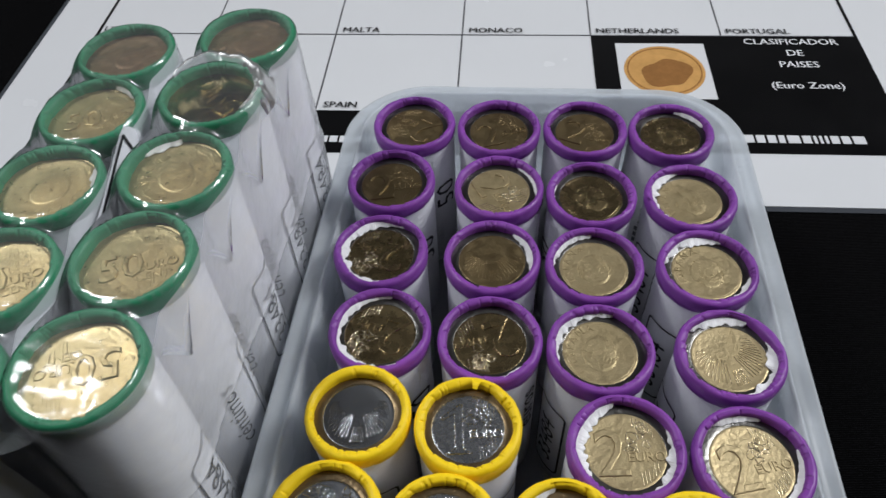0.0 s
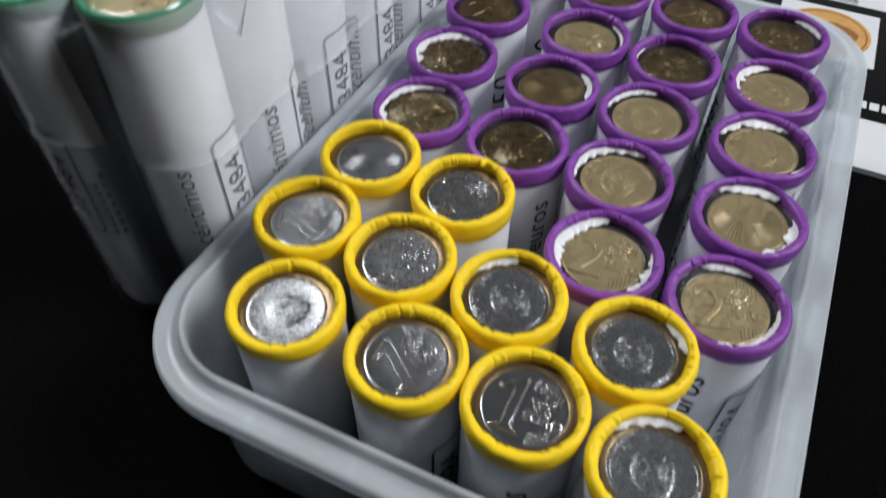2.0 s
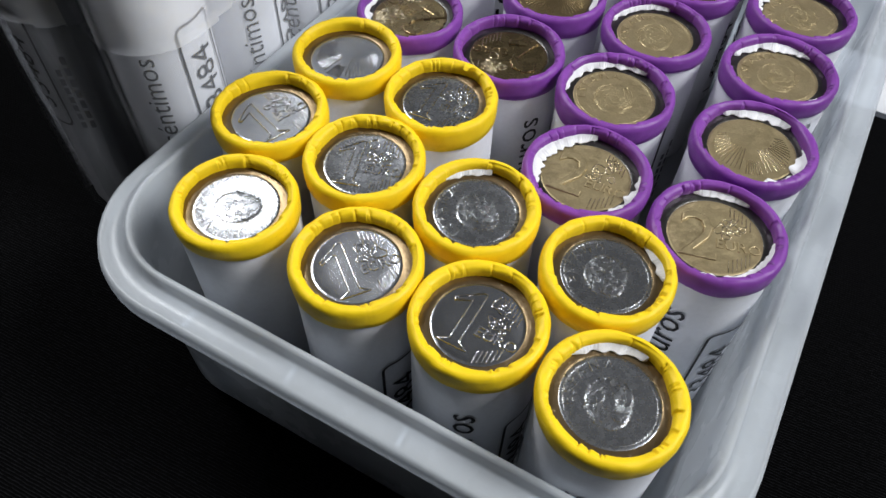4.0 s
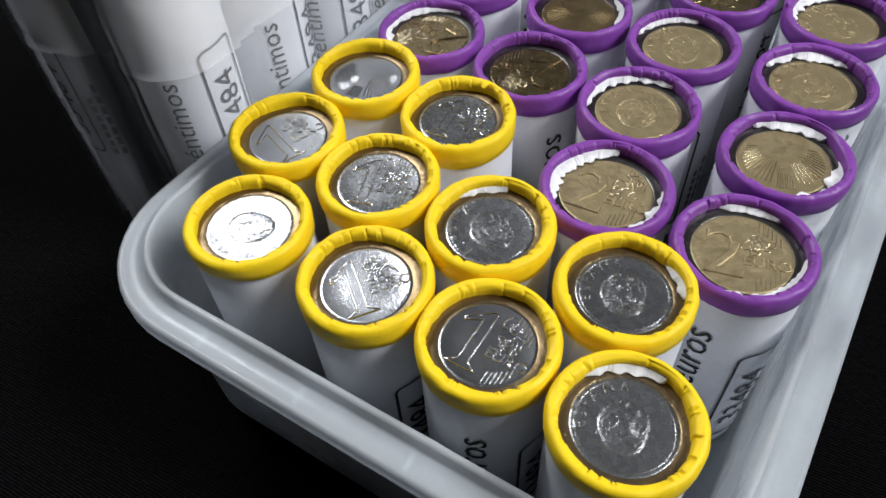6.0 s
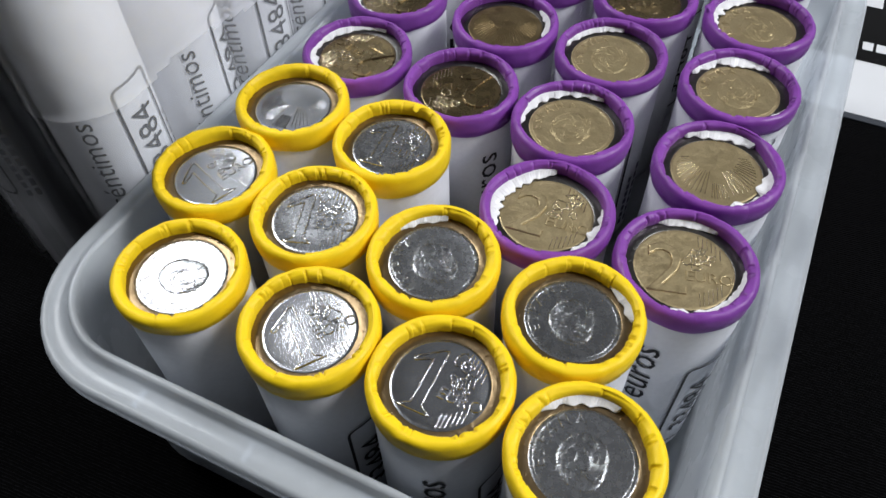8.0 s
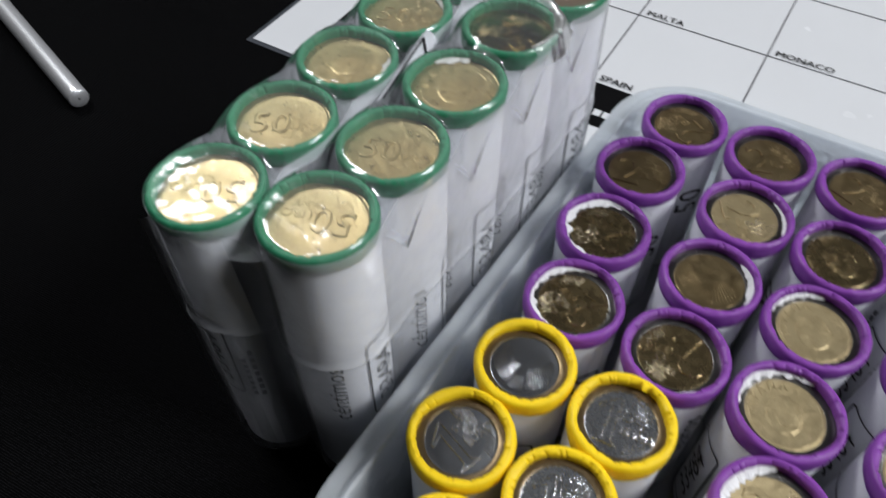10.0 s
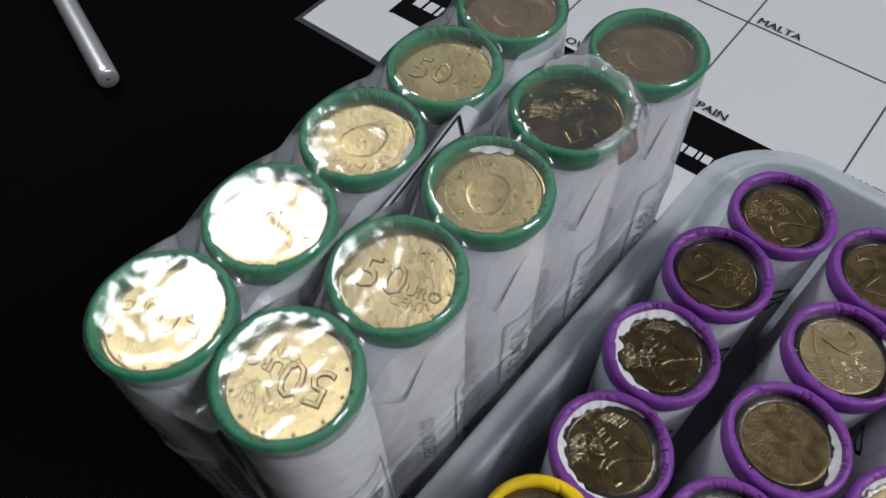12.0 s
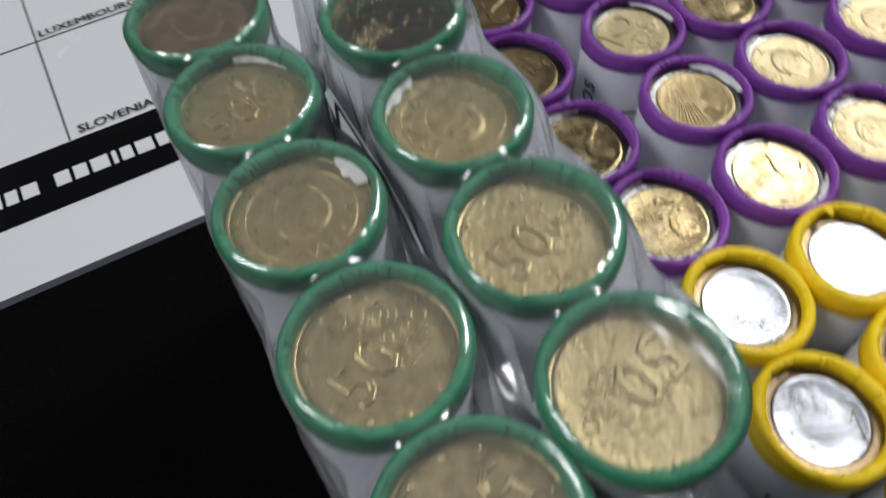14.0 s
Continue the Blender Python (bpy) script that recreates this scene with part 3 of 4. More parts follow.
def coin_roll(kind, x, y, base, rise, design, turn, torn, face_angle, finish, seed):
    """One paper roll of coins: tube, crimped coloured rim, the top coin with its design, torn paper and print."""
    rng = random.Random(seed)
    name, value, radius, coin_z, hole, inner_r, colour, centre, ring_mat, label, unit, word = KINDS[kind]
    height = coin_z + rise - base
    top = height + 0.0028
    roll = empty(name, x, y, base, label, "coin roll", ROLL_GROUPS[kind])
    roll.matrix_world = pose(x, y, base)
    tube_r = radius - 0.00035
    centre, cut = FINISHES[kind][finish]
    if kind == "green":
        ring_mat = centre
    # the top coin seldom lies quite level
    tilt = pose(0, 0, height, rng.uniform(-0.8, 0.8), rng.uniform(-0.8, 0.8)) @ pose(0, 0, -height)

    # paper tube, very slightly out of round
    bm = bmesh.new()
    phase = rng.uniform(0, 6.3)
    lathe(bm, [(tube_r - 0.002, 0.0), (tube_r - 0.0004, 0.0004), (tube_r, 0.002), (tube_r, height * 0.33), (tube_r, height * 0.66), (tube_r, top - 0.003)], 72,
          warp=lambda a, i, r, z: (r * (1 + 0.0025 * math.sin(2 * a + phase) + (0.004 * noise.noise(Vector((math.cos(a) * 2, math.sin(a) * 2, z * 60 + seed))) if 1 < i else 0)) - 0.00012, z))
    bmesh.ops.contextual_create(bm, geom=[v for v in bm.verts if v.co.z < 1e-6])
    part("paper_tube", bm, PAPER, roll)

    # crimped coloured rim
    band = rng.uniform(0.0042, 0.0058)
    creases = [(rng.uniform(0, 2 * math.pi), rng.uniform(0.00015, 0.0007), rng.uniform(0.008, 0.02), rng.uniform(-0.16, 0.02)) for k in range(26)]
    wob = [rng.uniform(-1, 1) for k in range(6)]
    pleats = sorted(c[0] for c in creases)
    flat = radius - hole
    prof = [(radius - 0.0003, top - band), (radius - 0.00005, top - band + 0.0002), (radius + 0.0001, top - band * 0.6), (radius + 0.0001, top - 0.0013), (radius - 0.0001, top - 0.0006), (radius - 0.0005, top - 0.00015),
            (radius - 0.0010, top), (hole + flat * 0.50, top + 0.00003), (hole + flat * 0.42, top), (hole + flat * 0.22, top - 0.0001), (hole + 0.0002, top - 0.00035), (hole, top - 0.0010), (hole + 0.0002, top - 0.0030)]

    def crimp(a, i, r, z):
        if i < 2:
            z += 0.0005 * math.sin(a + wob[0] * 3) + 0.00035 * noise.noise(Vector((math.cos(a) * 2.5, math.sin(a) * 2.5, seed)))
        inner = max(0.0, (i - 6) / 6)
        dz = 0.0
        for ca, dep, wid, slant in creases:
            d = (a - ca - slant * inner + math.pi) % (2 * math.pi) - math.pi
            if abs(d) < 0.08:
                dz += dep * math.exp(-abs(d) / wid) * (0.35 + inner if i >= 8 else 0.06)
        # each pleat of paper climbs over the next one
        k = sum(1 for c in pleats if c <= a)
        lo, hi = pleats[k - 1] - (2 * math.pi if k == 0 else 0), pleats[k % len(pleats)] + (2 * math.pi if k == len(pleats) else 0)
        dz += 0.0005 * (a - lo) / max(hi - lo, 1e-6) * min(1.0, 6 * (hi - lo)) * inner
        if i >= 8:
            r += 0.00032 * (wob[1] * math.cos(2 * a) + wob[2] * math.sin(3 * a) + wob[3] * math.cos(5 * a)) * inner
        lump = 0.00014 * noise.noise(Vector((math.cos(a) * 5, math.sin(a) * 5, i * 0.4 + seed * 3.1)))
        return r - dz * 0.6 * (1 if i < 8 else -0.4) + lump * 0.6, z - (dz if 4 <= i <= 11 else 0) + lump * (i >= 4)

    bm = bmesh.new()
    lathe(bm, prof, 560, warp=crimp)
    part("rim_band", bm, colour, roll)

    # the top coin: outer ring and centre, with the design on it
    bm = bmesh.new()
    lathe(bm, [(radius - 0.0012, height - 0.0020), (radius - 0.0012, height - 0.0001), (hole + 0.0004, height + 0.00005), (inner_r + 0.0002, height + 0.00003), (inner_r, height - 0.00005)], 64)
    coin_ring = part("coin_ring", bm, ring_mat, roll)
    bm = bmesh.new()
    lathe(bm, [(inner_r, height - 0.00008), (inner_r - 0.0003, height + 0.00002), (inner_r - 0.0006, height - 0.00004), (inner_r * 0.5, height - 0.00004), (0.0006, height - 0.00004)], 64, cap_last=True)
    coin = part("coin_face", bm, centre, roll)
    coin.matrix_local = coin_ring.matrix_local = tilt
    for word_name, b in zip(("coin_relief", "coin_lettering", "coin_numeral"), relief_mesh(design, value, inner_r if kind != "green" else inner_r * 0.86, turn, rng)):
        if b.faces:
            raised = tagged(part(word_name, b, cut if design != "head" and (word_name == "coin_relief" or kind == "yellow") else centre, coin, "", word_name == "coin_relief" or value == "1" and word_name == "coin_numeral"), kind="stuff" if word_name != "coin_numeral" else "")
            raised.location = (0, 0, height - 0.00004)
        else:
            b.free()
    # row of small studs round the edge
    bm = bmesh.new()
    for k in range(12):
        a = 2 * math.pi * k / 12 + radians(turn)
        rr = inner_r + 0.0009 if kind != "green" else inner_r - 0.0011
        mid = (rr * math.cos(a), rr * math.sin(a))
        tip = bm.verts.new((*mid, height + 0.00010))
        foot = [bm.verts.new((mid[0] + 0.00045 * math.cos(b), mid[1] + 0.00045 * math.sin(b), height)) for b in [2 * math.pi * i / 5 for i in range(5)]]
        for i in range(5):
            bm.faces.new((foot[i], foot[(i + 1) % 5], tip))
    tagged(part("coin_stud_ring", bm, ring_mat if kind != "green" else centre, coin_ring, "", False), kind="stuff")

    # torn white paper that shows inside the rim
    for start, span, reach in torn:
        bm = bmesh.new()
        n = max(8, int(span / 3))
        outer, inner_edge, under = [], [], []
        for k in range(n + 1):
            a = radians(start + span * k / n)
            swell = abs(math.sin(math.pi * k / n)) ** 0.5
            cut = hole + 0.0002 - 1.3 * reach * swell * (0.85 + 0.75 * noise.noise(Vector((k * 0.33, seed * 1.7, start)))) - 0.00005
            outer.append(bm.verts.new(((hole + 0.0004) * math.cos(a), (hole + 0.0004) * math.sin(a), height + 0.0013)))
            inner_edge.append(bm.verts.new((cut * math.cos(a), cut * math.sin(a), height + 0.00035 + 0.0003 * abs(noise.noise(Vector((k * 0.4, seed * 0.7, 4.0)))))))
            under.append(bm.verts.new((cut * math.cos(a), cut * math.sin(a), height + 0.0002)))
        for k in range(n):
            bm.faces.new((outer[k], outer[k + 1], inner_edge[k + 1], inner_edge[k]))
            bm.faces.new((inner_edge[k], inner_edge[k + 1], under[k + 1], under[k]))
        part("torn_paper", bm, TORN, roll, "ragged white paper edge", False)

    # lapped edge of the wrapper with its small cut teeth
    bm = bmesh.new()
    a0 = radians(face_angle) + 1.75 + rng.uniform(-0.3, 0.3)
    rows = []
    teeth = 40
    for k in range(teeth + 1):
        z = 0.002 + (height - 0.006) * k / teeth
        edge = a0 + (0.055 if k % 2 else 0.0)
        rows.append([bm.verts.new(((tube_r + off) * math.cos(a), (tube_r + off) * math.sin(a), z)) for a, off in ((edge, 0.00002), (edge, 0.00016), (edge + 0.20, 0.00014), (a0 + 0.5, 0.00006))])
    for p, q in zip(rows, rows[1:]):
        for k in range(3):
            bm.faces.new((p[k], p[k + 1], q[k + 1], q[k]))
    part("paper_lap", bm, PAPER, roll, "", False)
    # a torn tab of rim paper
    if seed in TABS:
        ang, inward = TABS[seed]
        bm = bmesh.new()
        n = 8
        strip = []
        for k in range(n + 1):
            t = k / n
            rr = (hole + 0.0012) - inward * t
            half = (0.10 - 0.05 * t) + 0.012 * (k % 2)
            zz = top + 0.0003 + 0.0006 * math.sin(3 * t)
            strip.append([bm.verts.new((rr * math.cos(radians(ang) + u), rr * math.sin(radians(ang) + u), zz + 0.0002 * v)) for u, v in ((-half, 0), (half, 1))])
        for p, q in zip(strip, strip[1:]):
            bm.faces.new((p[0], p[1], q[1], q[0]))
        part("torn_tab", bm, colour, roll, "small torn tab of rim paper", False)

    # print on the tube: framed number, large word, a fainter smear
    fa = radians(face_angle)
    z_print = height * 0.10 if kind != "green" else height * 0.33
    bm = bmesh.new()
    frame_strip(bm, tube_r + 0.0001, fa - 0.46, fa + 0.46, z_print, z_print + 0.035, 0.0006)
    part("printed_frame", bm, INK, roll, "", False)
    bm = bmesh.new()
    tube_text(bm, "33484", 0.0090, tube_r + 0.0001, fa + 0.22, z_print + 0.0050)
    if seed not in WORDLESS:
        tube_text(bm, word, 0.0088 if kind != "green" else 0.0074, tube_r + 0.0001, fa - 0.95, z_print + (0.002 if kind == "green" else 0.021))
    tube_text(bm, unit, 0.0120, tube_r + 0.0001, fa + 2.35, height * 0.5)
    tagged(part("printed_lettering", bm, INK, roll, "", False), kind="stuff")
    bm = bmesh.new()
    for k, (u, length) in enumerate(((0.62, 0.020), (0.80, 0.024))):
        for j in range(7):
            z0 = z_print + length * j / 7
            a0 = fa + u
            vs = [bm.verts.new(((tube_r + 0.00016) * math.cos(a), (tube_r + 0.00016) * math.sin(a), z)) for a, z in ((a0, z0), (a0 + 0.10, z0), (a0 + 0.10, z0 + length / 7 * 0.72), (a0, z0 + length / 7 * 0.72))]
            bm.faces.new(vs)
    tagged(part("faint_print", bm, GREY_INK, roll, "", False), kind="stuff")
    return roll


#        name, value, outer radius, height of the coin's face, hole, centre radius, colours..., label, word
KINDS = {
    "purple": ("two_euro_roll", "2", 0.01335, 0.0586, 0.01110, 0.00940, PURPLE, BRASS, RING_NICKEL, "white paper coin roll with purple crimped rim, in the tub", "50", "euros"),
    "yellow": ("one_euro_roll", "1", 0.01245, 0.0614, 0.01005, 0.00850, YELLOW, NICKEL, RING_BRASS, "white paper coin roll with yellow crimped rim, in the tub", "25", "euros"),
    "green": ("fifty_cent_roll", "50", 0.01295, 0.1022, 0.01085, 0.01075, GREEN, GOLD, GOLD, "tall white paper coin roll with green rim in clear film", "20", "céntimos"),
}
FINISHES = {
    "purple": {"worn": (BRASS, BRASS_CUT), "bright": (BRASS_BRIGHT, BRASS_CUT), "brown": (BRASS_BROWN, BRASS_BROWN)},
    "yellow": {"worn": (NICKEL, NICKEL_CUT), "bright": (NICKEL_BRIGHT, NICKEL_CUT)},
    "green": {"worn": (GOLD, GOLD), "bright": (GOLD_BRIGHT, GOLD_CUT), "brown": (GOLD_BROWN, GOLD_BROWN)},
}
ROLL_GROUPS = {"purple": "purple coin rolls in the tub", "yellow": "yellow coin rolls in the tub", "green": "green coin rolls in shrink film"}
TUB_FLOOR = 0.0024
# rolls with a torn tab on the rim: its angle and how far it reaches in
# rolls whose large word is turned out of sight under the wrapper's lap
WORDLESS = {104, 105}
TABS = {7: (188, -0.0014), 101: (82, 0.0026)}

PURPLE_ROLLS = [
    (-0.0418, 0.1658, 0.0004, "value", 150, [], 205, "brown"),
    (-0.0140, 0.1640, 0.0010, "value", 20, [], -10, "brown"),
    (0.0138, 0.1652, 0.0001, "value", -20, [], -30, "brown"),
    (0.0411, 0.1647, 0.0000, "head", 60, [(20, 60, 0.0008)], 200, "bright"),
    (-0.0464, 0.1396, -0.0001, "value", 10, [], 205, "brown"),
    (-0.0133, 0.1377, 0.0001, "value", -60, [(-10, 70, 0.0007)], 250, "worn"),
    (0.0144, 0.1366, -0.0007, "head", 30, [(150, 50, 0.0005)], 80, "bright"),
    (0.0433, 0.1359, -0.0001, "head", 20, [(100, 150, 0.0016)], 215, "worn"),
    (-0.0463, 0.1120, -0.0008, "value", 170, [(60, 270, 0.0015)], 200, "bright"),
    (-0.0145, 0.1105, -0.0002, "fan", 10, [(-20, 80, 0.0011)], -20, "brown"),
    (0.0137, 0.1089, -0.0001, "head", 15, [(90, 90, 0.001)], -60, "worn"),
    (0.0442, 0.1091, -0.0001, "head", 10, [(60, 110, 0.0017), (-70, 60, 0.0009)], 220, "worn"),
    (-0.0430, 0.0848, -0.0005, "value", 165, [(80, 240, 0.0012)], 208, "bright"),
    (-0.0142, 0.0831, -0.0001, "value", 200, [(-80, 50, 0.001)], 29, "bright"),
    (0.0136, 0.0812, 0.0007, "head", 5, [(70, 130, 0.0013)], 210, "worn"),
    (0.0455, 0.0813, 0.0003, "fan", 20, [(60, 80, 0.0013), (-80, 110, 0.0015)], 190, "worn"),
    (0.0177, 0.0548, 0.0009, "value", 5, [(100, 130, 0.0021), (-60, 90, 0.0013)], 195, "worn"),
    (0.0458, 0.0537, 0.0001, "value", 15, [(70, 60, 0.001), (-110, 130, 0.0014)], -30, "worn"),
]
YELLOW_ROLLS = [
    (-0.0444, 0.0591, 0.0005, "fan", 5, [], -70, "bright"),
    (-0.0184, 0.0573, 0.0002, "value", 5, [], -35, "worn"),
    (-0.0480, 0.0348, -0.0001, "value", 70, [], -85, "bright"),
    (-0.0225, 0.0329, 0.0004, "value", 18, [], 190, "worn"),
    (-0.0384, 0.0111, -0.0006, "head", 110, [], 30, "worn"),
    (-0.0098, 0.0108, 0.0001, "value", 52, [], -14, "bright"),
    (0.0032, 0.0334, 0.0001, "head", 60, [(100, 60, 0.0008)], 180, "worn"),
    (0.0154, 0.0112, -0.0003, "value", 0, [], -7, "bright"),
    (0.0310, 0.0321, 0.0002, "head", 20, [(20, 50, 0.0009)], 190, "worn"),
    (0.0411, 0.0086, 0.0004, "head", 10, [(75, 80, 0.001)], -20, "worn"),
]
GREEN_ROLLS = [
    (-0.0829, 0.1484, 0.0010, "head", 80, [], -5, "brown"),
    (-0.0856, 0.1220, 0.0019, "value", 150, [], 0, "bright"),
    (-0.0873, 0.0966, 0.0004, "head", 20, [(100, 50, 0.001)], -5, "worn"),
    (-0.0882, 0.0706, 0.0002, "value", 20, [], 30, "worn"),
    (-0.0893, 0.0443, 0.0006, "value", 200, [], 5, "worn"),
    (-0.1161, 0.1432, -0.0009, "head", 200, [], 10, "brown"),
    (-0.1159, 0.1178, -0.0007, "value", 20, [(20, 60, 0.0006)], -10, "worn"),
    (-0.1160, 0.0912, 0.0001, "head", 160, [(0, 40, 0.0016)], 5, "worn"),
    (-0.1157, 0.0650, -0.0000, "value", 30, [], -5, "worn"),
    (-0.1149, 0.0387, 0.0006, "value", 210, [], -100, "worn"),
]
for kind, rows, base, shift in (("purple", PURPLE_ROLLS, TUB_FLOOR, 0), ("yellow", YELLOW_ROLLS, TUB_FLOOR, 100), ("green", GREEN_ROLLS, 0.0006, 200)):
    for i, (x, y, rise, design, turn, torn, face_angle, finish) in enumerate(rows):
        coin_roll(kind, x, y, base, rise, design, turn, torn, face_angle, finish, shift + i)


# ---------------------------------------------------------------- shrink film round the tall rolls
def film_sleeve(centres, rises, thing):
    """Film drawn round one row of rolls: a wrinkled side and a top draped over the rims."""
    radius, top = 0.0133, 0.1054
    cx, cy = sum(p[0] for p in centres) / len(centres), sum(p[1] for p in centres) / len(centres)
    count, steps = 220, 240
    pts = []
    for k in range(count):
        d = Vector((math.cos(2 * math.pi * k / count), math.sin(2 * math.pi * k / count)))
        best = max(((p[0] - cx) * d.x + (p[1] - cy) * d.y, p) for p in centres)
        pts.append(Vector(best[1]) + d * radius)
    lengths = [0.0]
    for p, q in zip(pts, pts[1:] + pts[:1]):
        lengths.append(lengths[-1] + (q - p).length)
    even, j = [], 0
    for k in range(steps):
        want = lengths[-1] * k / steps
        while lengths[j + 1] < want:
            j += 1
        p, q = pts[j % count], pts[(j + 1) % count]
        even.append(p.lerp(q, (want - lengths[j]) / max(1e-9, lengths[j + 1] - lengths[j])))

    def top_at(p):
        """Height of the film over a place, which follows the unequal rolls."""
        near = [math.exp(-700 * math.dist(p, c)) for c in centres]
        return top + sum(n * r for n, r in zip(near, rises)) / sum(near)

    def sag(p):
        soft = -math.log(sum(math.exp(-1100 * math.dist(p, c)) for c in centres)) / 1100
        return max(0.0, soft - radius)

    bm = bmesh.new()
    rings, levels = [], 96
    for i in range(levels + 1):
        ring = []
        for p in even:
            z = 0.0006 + (top_at(p) - 0.0018) * i / levels
            out = (p - Vector((cx, min(max(p.y, cy - 0.052), cy + 0.052)))).normalized()
            w = 0.0009 + 0.0005 * noise.noise(Vector((p.x * 40, p.y * 60 + z * 25, z * 30))) + 0.0003 * abs(noise.noise(Vector((p.x * 120, p.y * 150 + z * 90, z * 120))))
            # a welded seam that wanders round at two thirds of the height
            seam = 0.066 + 0.004 * noise.noise(Vector((p.x * 40, p.y * 40, 7.0)))
            w += 0.0005 * math.exp(-((z - seam) / 0.0009) ** 2)
            w *= 1 - 0.8 * max(0.0, min(1.0, (z - 0.082) / 0.018))
            q = p + out * (w - (0.08 + 0.44 * max(0.0, min(1.0, (z - 0.070) / 0.034)) ** 2) * sag(p) - 0.0002)
            ring.append(bm.verts.new((q.x - thing.location.x, q.y - thing.location.y, z)))
        rings.append(ring)
    for lo, hi in zip(rings, rings[1:]):
        for k in range(steps):
            bm.faces.new((lo[k], lo[(k + 1) % steps], hi[(k + 1) % steps], hi[k]))
    # the hood above the seam is shrunk double and milky, the sleeve below is clearer
    hood = bm.copy()
    lap = lambda x, y: 0.066 + 0.004 * noise.noise(Vector(((x + thing.location.x) * 40, (y + thing.location.y) * 40, 7.0)))
    for b, above in ((bm, True), (hood, False)):
        gone = [f for f in b.faces if (f.calc_center_median().z > lap(*f.calc_center_median().xy)) == above]
        bmesh.ops.delete(b, geom=gone, context="FACES")
    for b, piece, mat in ((bm, "film_side", FILM_SIDE), (hood, "film_hood", FILM_HOOD)):
        ob = part(piece, b, mat, thing)
        ob.visible_shadow = False
    bm = bmesh.new()
    rings, laps = [], 20
    for i in range(laps + 1):
        ring = []
        for p in even:
            q = Vector((cx, min(max(p.y, cy - 0.050), cy + 0.050))).lerp(p, 1 - i / laps)
            gap = max(0.0, min(math.dist(q, c) for c in centres) - (radius - 0.0008))
            z = top_at(q) - min(0.016, gap * 2.4) + 0.00018 * noise.noise(Vector((q.x * 110, q.y * 110, 2.0))) + 0.00016 * noise.noise(Vector((q.x * 420, q.y * 420, 5.0)))
            if i < 2:
                z = min(z, top_at(q) - 0.0014 + 0.0007 * i) - 0.52 * sag(p)
                q = q - (p - Vector((cx, q.y))).normalized() * 0.52 * sag(p) if i == 0 else q
            ring.append(bm.verts.new((q.x - thing.location.x, q.y - thing.location.y, z)))
        rings.append(ring)
    for lo, hi in zip(rings, rings[1:]):
        for k in range(steps):
            bm.faces.new((lo[k], lo[(k + 1) % steps], hi[(k + 1) % steps], hi[k]))
    bmesh.ops.remove_doubles(bm, verts=bm.verts, dist=0.00002)
    ob = part("film_top", bm, FILM, thing)
    ob.visible_shadow = False


def film_sheet(thing, name, corner, across, up, n, m, bulge, seed, mat=None):
    """A loose stretched sheet of film between two rolls."""
    bm = bmesh.new()
    grid = []
    for j in range(m + 1):
        row = []
        for i in range(n + 1):
            u, v = i / n, j / m
            p = Vector(corner) + Vector(across) * u + Vector(up) * v + Vector(bulge) * (4 * u * (1 - u))
            p += Vector((0.3, -0.5, 0.8)) * 0.0006 * noise.noise(Vector((u * 5, v * 5, seed)))
            row.append(bm.verts.new(p - thing.location))
        grid.append(row)
    for j in range(m):
        for i in range(n):
            bm.faces.new((grid[j][i], grid[j][i + 1], grid[j + 1][i + 1], grid[j + 1][i]))
    ob = part(name, bm, mat or FILM, thing)
    ob.visible_shadow = False


def film_collar(thing, cx, cy, z0, start, span, seed):
    """A crumpled cuff of gathered film that stands up round one rim."""
    bm = bmesh.new()
    n, m = 90, 9
    grid = []
    for j in range(m + 1):
        row = []
        for i in range(n + 1):
            u, v = i / n, j / m
            a = radians(start + span * u)
            fade = math.sin(math.pi * u) ** 0.5
            rough = noise.noise(Vector((math.cos(a) * 2.6, math.sin(a) * 2.6, v * 1.2 + seed)))
            fine = noise.noise(Vector((math.cos(a) * 9, math.sin(a) * 9, v * 3 + seed)))
            r = 0.0112 + (0.0034 * v + 0.0008 * rough + 0.0004 * fine) * fade + 0.0018 * v
            z = z0 + (0.0008 + 0.0014 * math.sin(math.pi * min(1.0, v * 1.25)) + 0.0008 * rough + 0.0005 * fine) * fade - 0.011 * max(0.0, v - 0.45) ** 1.3
            row.append(bm.verts.new((cx + r * math.cos(a) - thing.location.x, cy + r * math.sin(a) - thing.location.y, z)))
        grid.append(row)
    for j in range(m):
        for i in range(n):
            bm.faces.new((grid[j][i], grid[j][i + 1], grid[j + 1][i + 1], grid[j + 1][i]))
    ob = part("film_cuff", bm, FILM_CUFF, thing, "crumpled cuff of gathered film")
    ob.visible_shadow = False


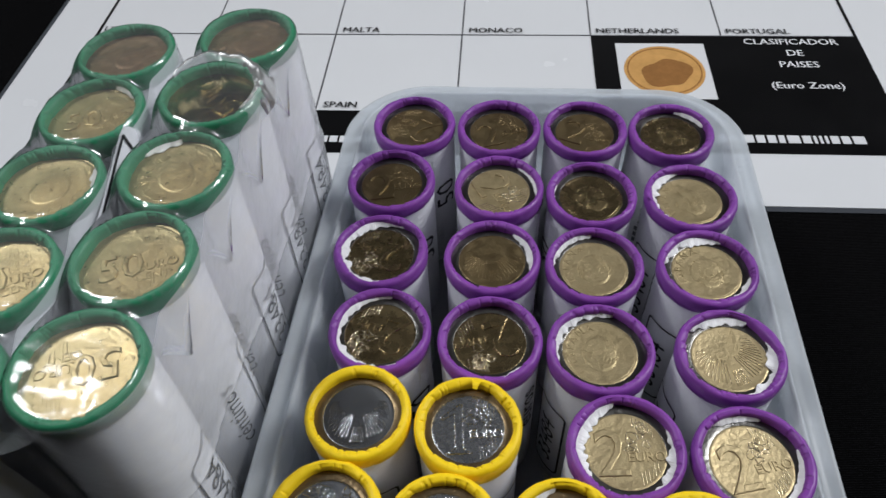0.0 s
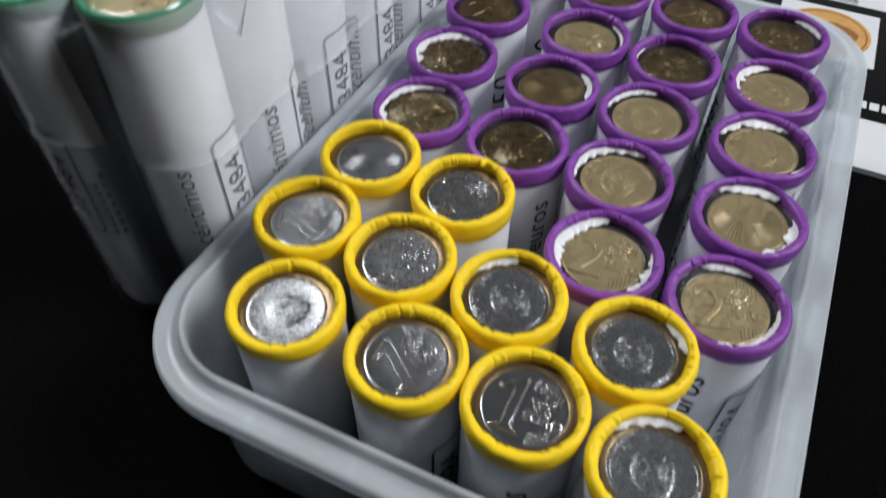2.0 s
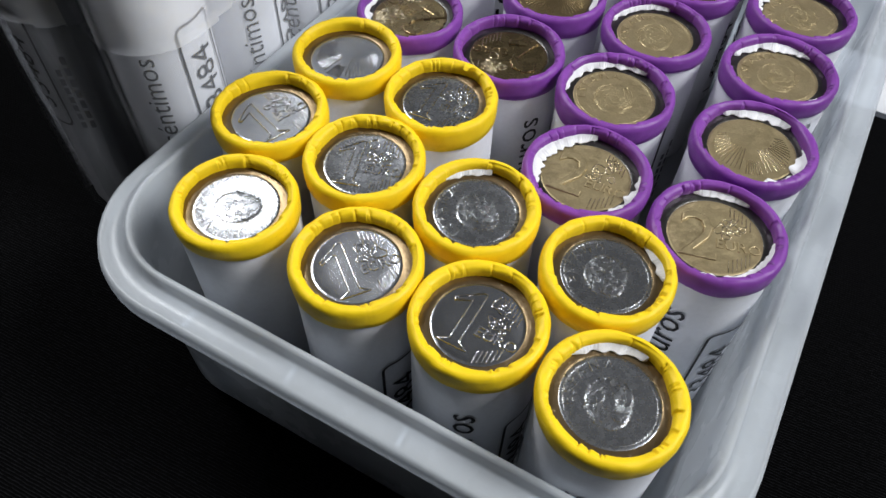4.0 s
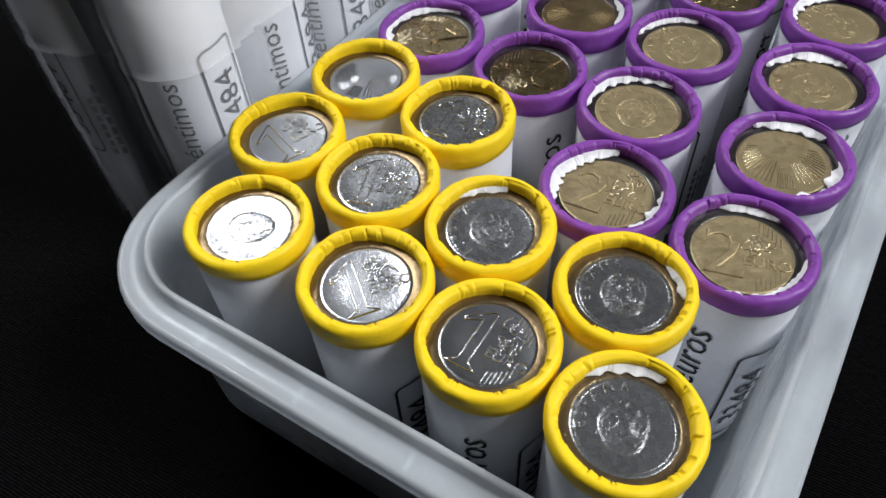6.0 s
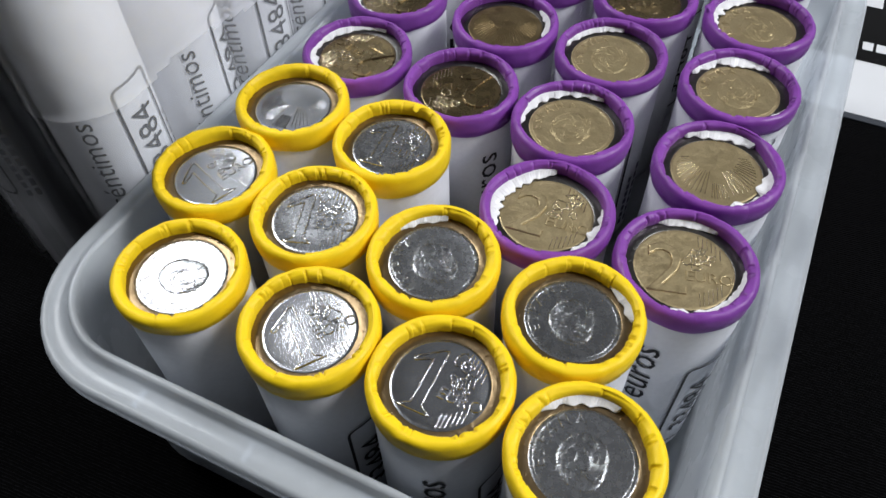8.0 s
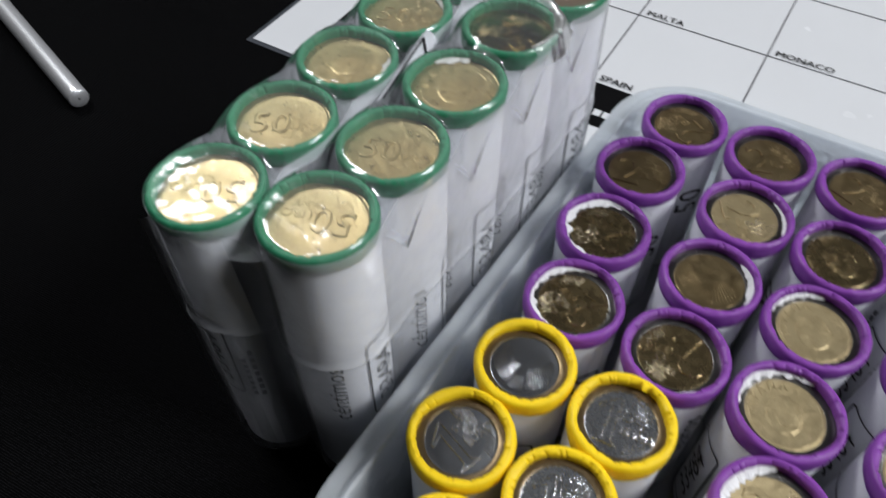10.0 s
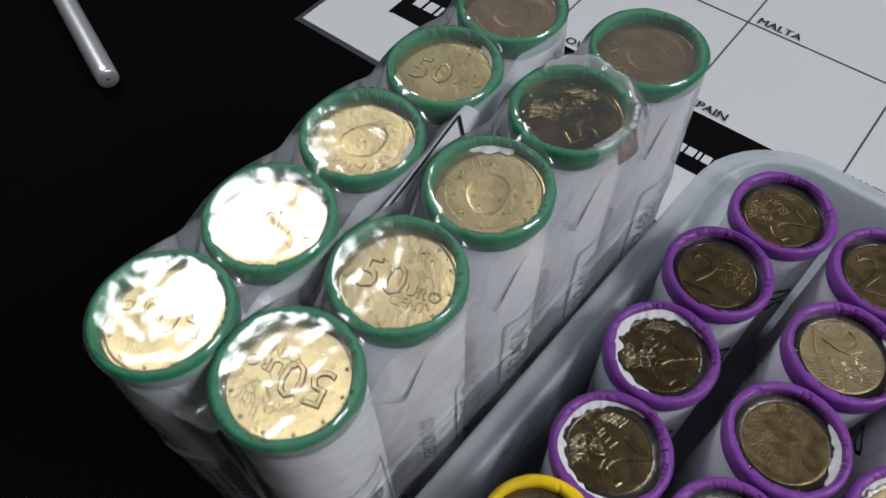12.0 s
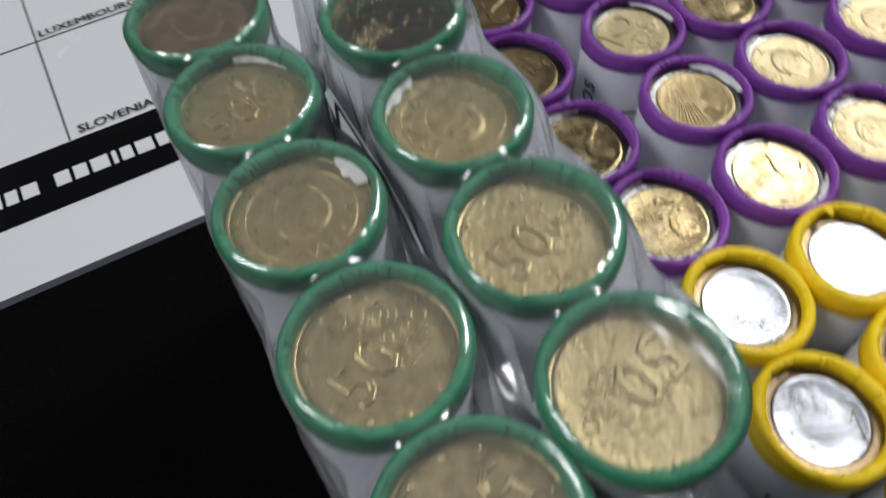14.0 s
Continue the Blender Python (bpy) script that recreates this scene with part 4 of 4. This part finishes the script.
def build_film():
    centres = [(x, y) for x, y, *rest in GREEN_ROLLS]
    for row in (centres[:5], centres[5:]):
        thing = empty("shrink_film", sum(p[0] for p in row) / 5, sum(p[1] for p in row) / 5, 0.0, "clear wrinkled shrink film round five tall coin rolls", "film", "shrink films")
        film_sleeve(row, [r[2] for r in GREEN_ROLLS if (r[0], r[1]) in row], thing)
        if row[0] == centres[0]:
            film_collar(thing, row[1][0], row[1][1], 0.1054 + GREEN_ROLLS[1][2], -35, 190, 13)
        if row is not centres[:5] and row[0] == centres[5]:
            # flat welded fin that stands out from the corner roll
            film_sheet(thing, "film_fin", (row[4][0] - 0.0070, row[4][1] - 0.0104, 0.004), (-0.0014, -0.0021, 0.0), (-0.0002, -0.0003, 0.097), 4, 40, (0.0003, -0.0002, 0), 9, FILM_FIN)
            # loose film that bridges the gap at the front
            film_sheet(thing, "film_bridge", (-0.1115, 0.0255, 0.002), (0.0200, 0.0040, 0.0), (0, 0, 0.1005), 14, 40, (0, 0.004, 0), 3)
            film_sheet(thing, "film_bridge", (-0.1110, 0.0262, 0.1030), (0.0190, 0.0040, 0.0), (0.004, 0.0290, -0.001), 14, 20, (0, 0, -0.0035), 5)


build_film()


# ---------------------------------------------------------------- loose flap of printed paper between the rows
def build_flap():
    flap = empty("paper_flap", -0.1026, 0.094, 0.0, "loose white paper flap with a black outline between the rolls", "paper")
    bm = bmesh.new()
    n = 24
    for dx in (-0.00007, 0.00007):
        rows = []
        for i in range(n + 1):
            y = 0.074 + 0.040 * i / n
            top = 0.0990 + 0.0075 * min(1.0, max(0.0, (y - 0.078) / 0.028)) ** 0.8 - (0.006 * max(0.0, (y - 0.1095) / 0.0045))
            bow = 0.0005 * math.sin(5 * i / n)
            rows.append([bm.verts.new((dx + bow, y - 0.094, z)) for z in (0.0010, 0.05, top)])
        for a, b in zip(rows, rows[1:]):
            for k in range(2):
                bm.faces.new((a[k], b[k], b[k + 1], a[k + 1]))
    part("flap_sheet", bm, PAPER, flap)
    bm = bmesh.new()

    def stroke(y0, z0, y1, z1, w):
        d = Vector((y1 - y0, z1 - z0)).normalized() * w
        for dx in (-0.0012, 0.0012):
            vs = [bm.verts.new((dx * 0.25 + 0.0005 * math.sin(5 * (y - 0.074) / 0.040), y - 0.094, z)) for y, z in ((y0 - d.y, z0 + d.x), (y0 + d.y, z0 - d.x), (y1 + d.y, z1 - d.x), (y1 - d.y, z1 + d.x))]
            bm.faces.new(vs)

    knee = [(0.0775, 0.0970), (0.084, 0.0999), (0.092, 0.1023), (0.099, 0.1041), (0.1065, 0.1057)]
    for (y0, z0), (y1, z1) in zip(knee, knee[1:]):
        stroke(y0, z0, y1, z1, 0.0005)
    stroke(0.1065, 0.1057, 0.1085, 0.0960, 0.0005)
    part("flap_outline", bm, INK, flap, "", False)


build_flap()


# ---------------------------------------------------------------- the silver pen
def build_pen():
    pen = empty("silver_pen", -0.2865, 0.1072, 0.0052, "slim silver metal pen lying on black cloth", "pen")
    pen.matrix_world = pose(-0.2865, 0.1072, 0.0052, 0, -90, PEN_TURN)
    bm = bmesh.new()
    lathe(bm, [(0.0005, 0.0), (0.0040, 0.0), (0.0045, 0.0006), (0.0046, 0.004), (0.0046, 0.060), (0.0047, 0.095)], 40)
    part("pen_barrel", bm, STEEL, pen)
    bm = bmesh.new()
    lathe(bm, [(0.0048, 0.095), (0.0048, 0.098), (0.0046, 0.0985)], 40)
    part("pen_ring", bm, STEEL, pen)
    bm = bmesh.new()
    lathe(bm, [(0.0046, 0.0985), (0.0042, 0.120), (0.0022, 0.134), (0.0008, 0.138), (0.0004, 0.1385)], 40, cap_last=True)
    part("pen_cone", bm, STEEL, pen)


build_pen()
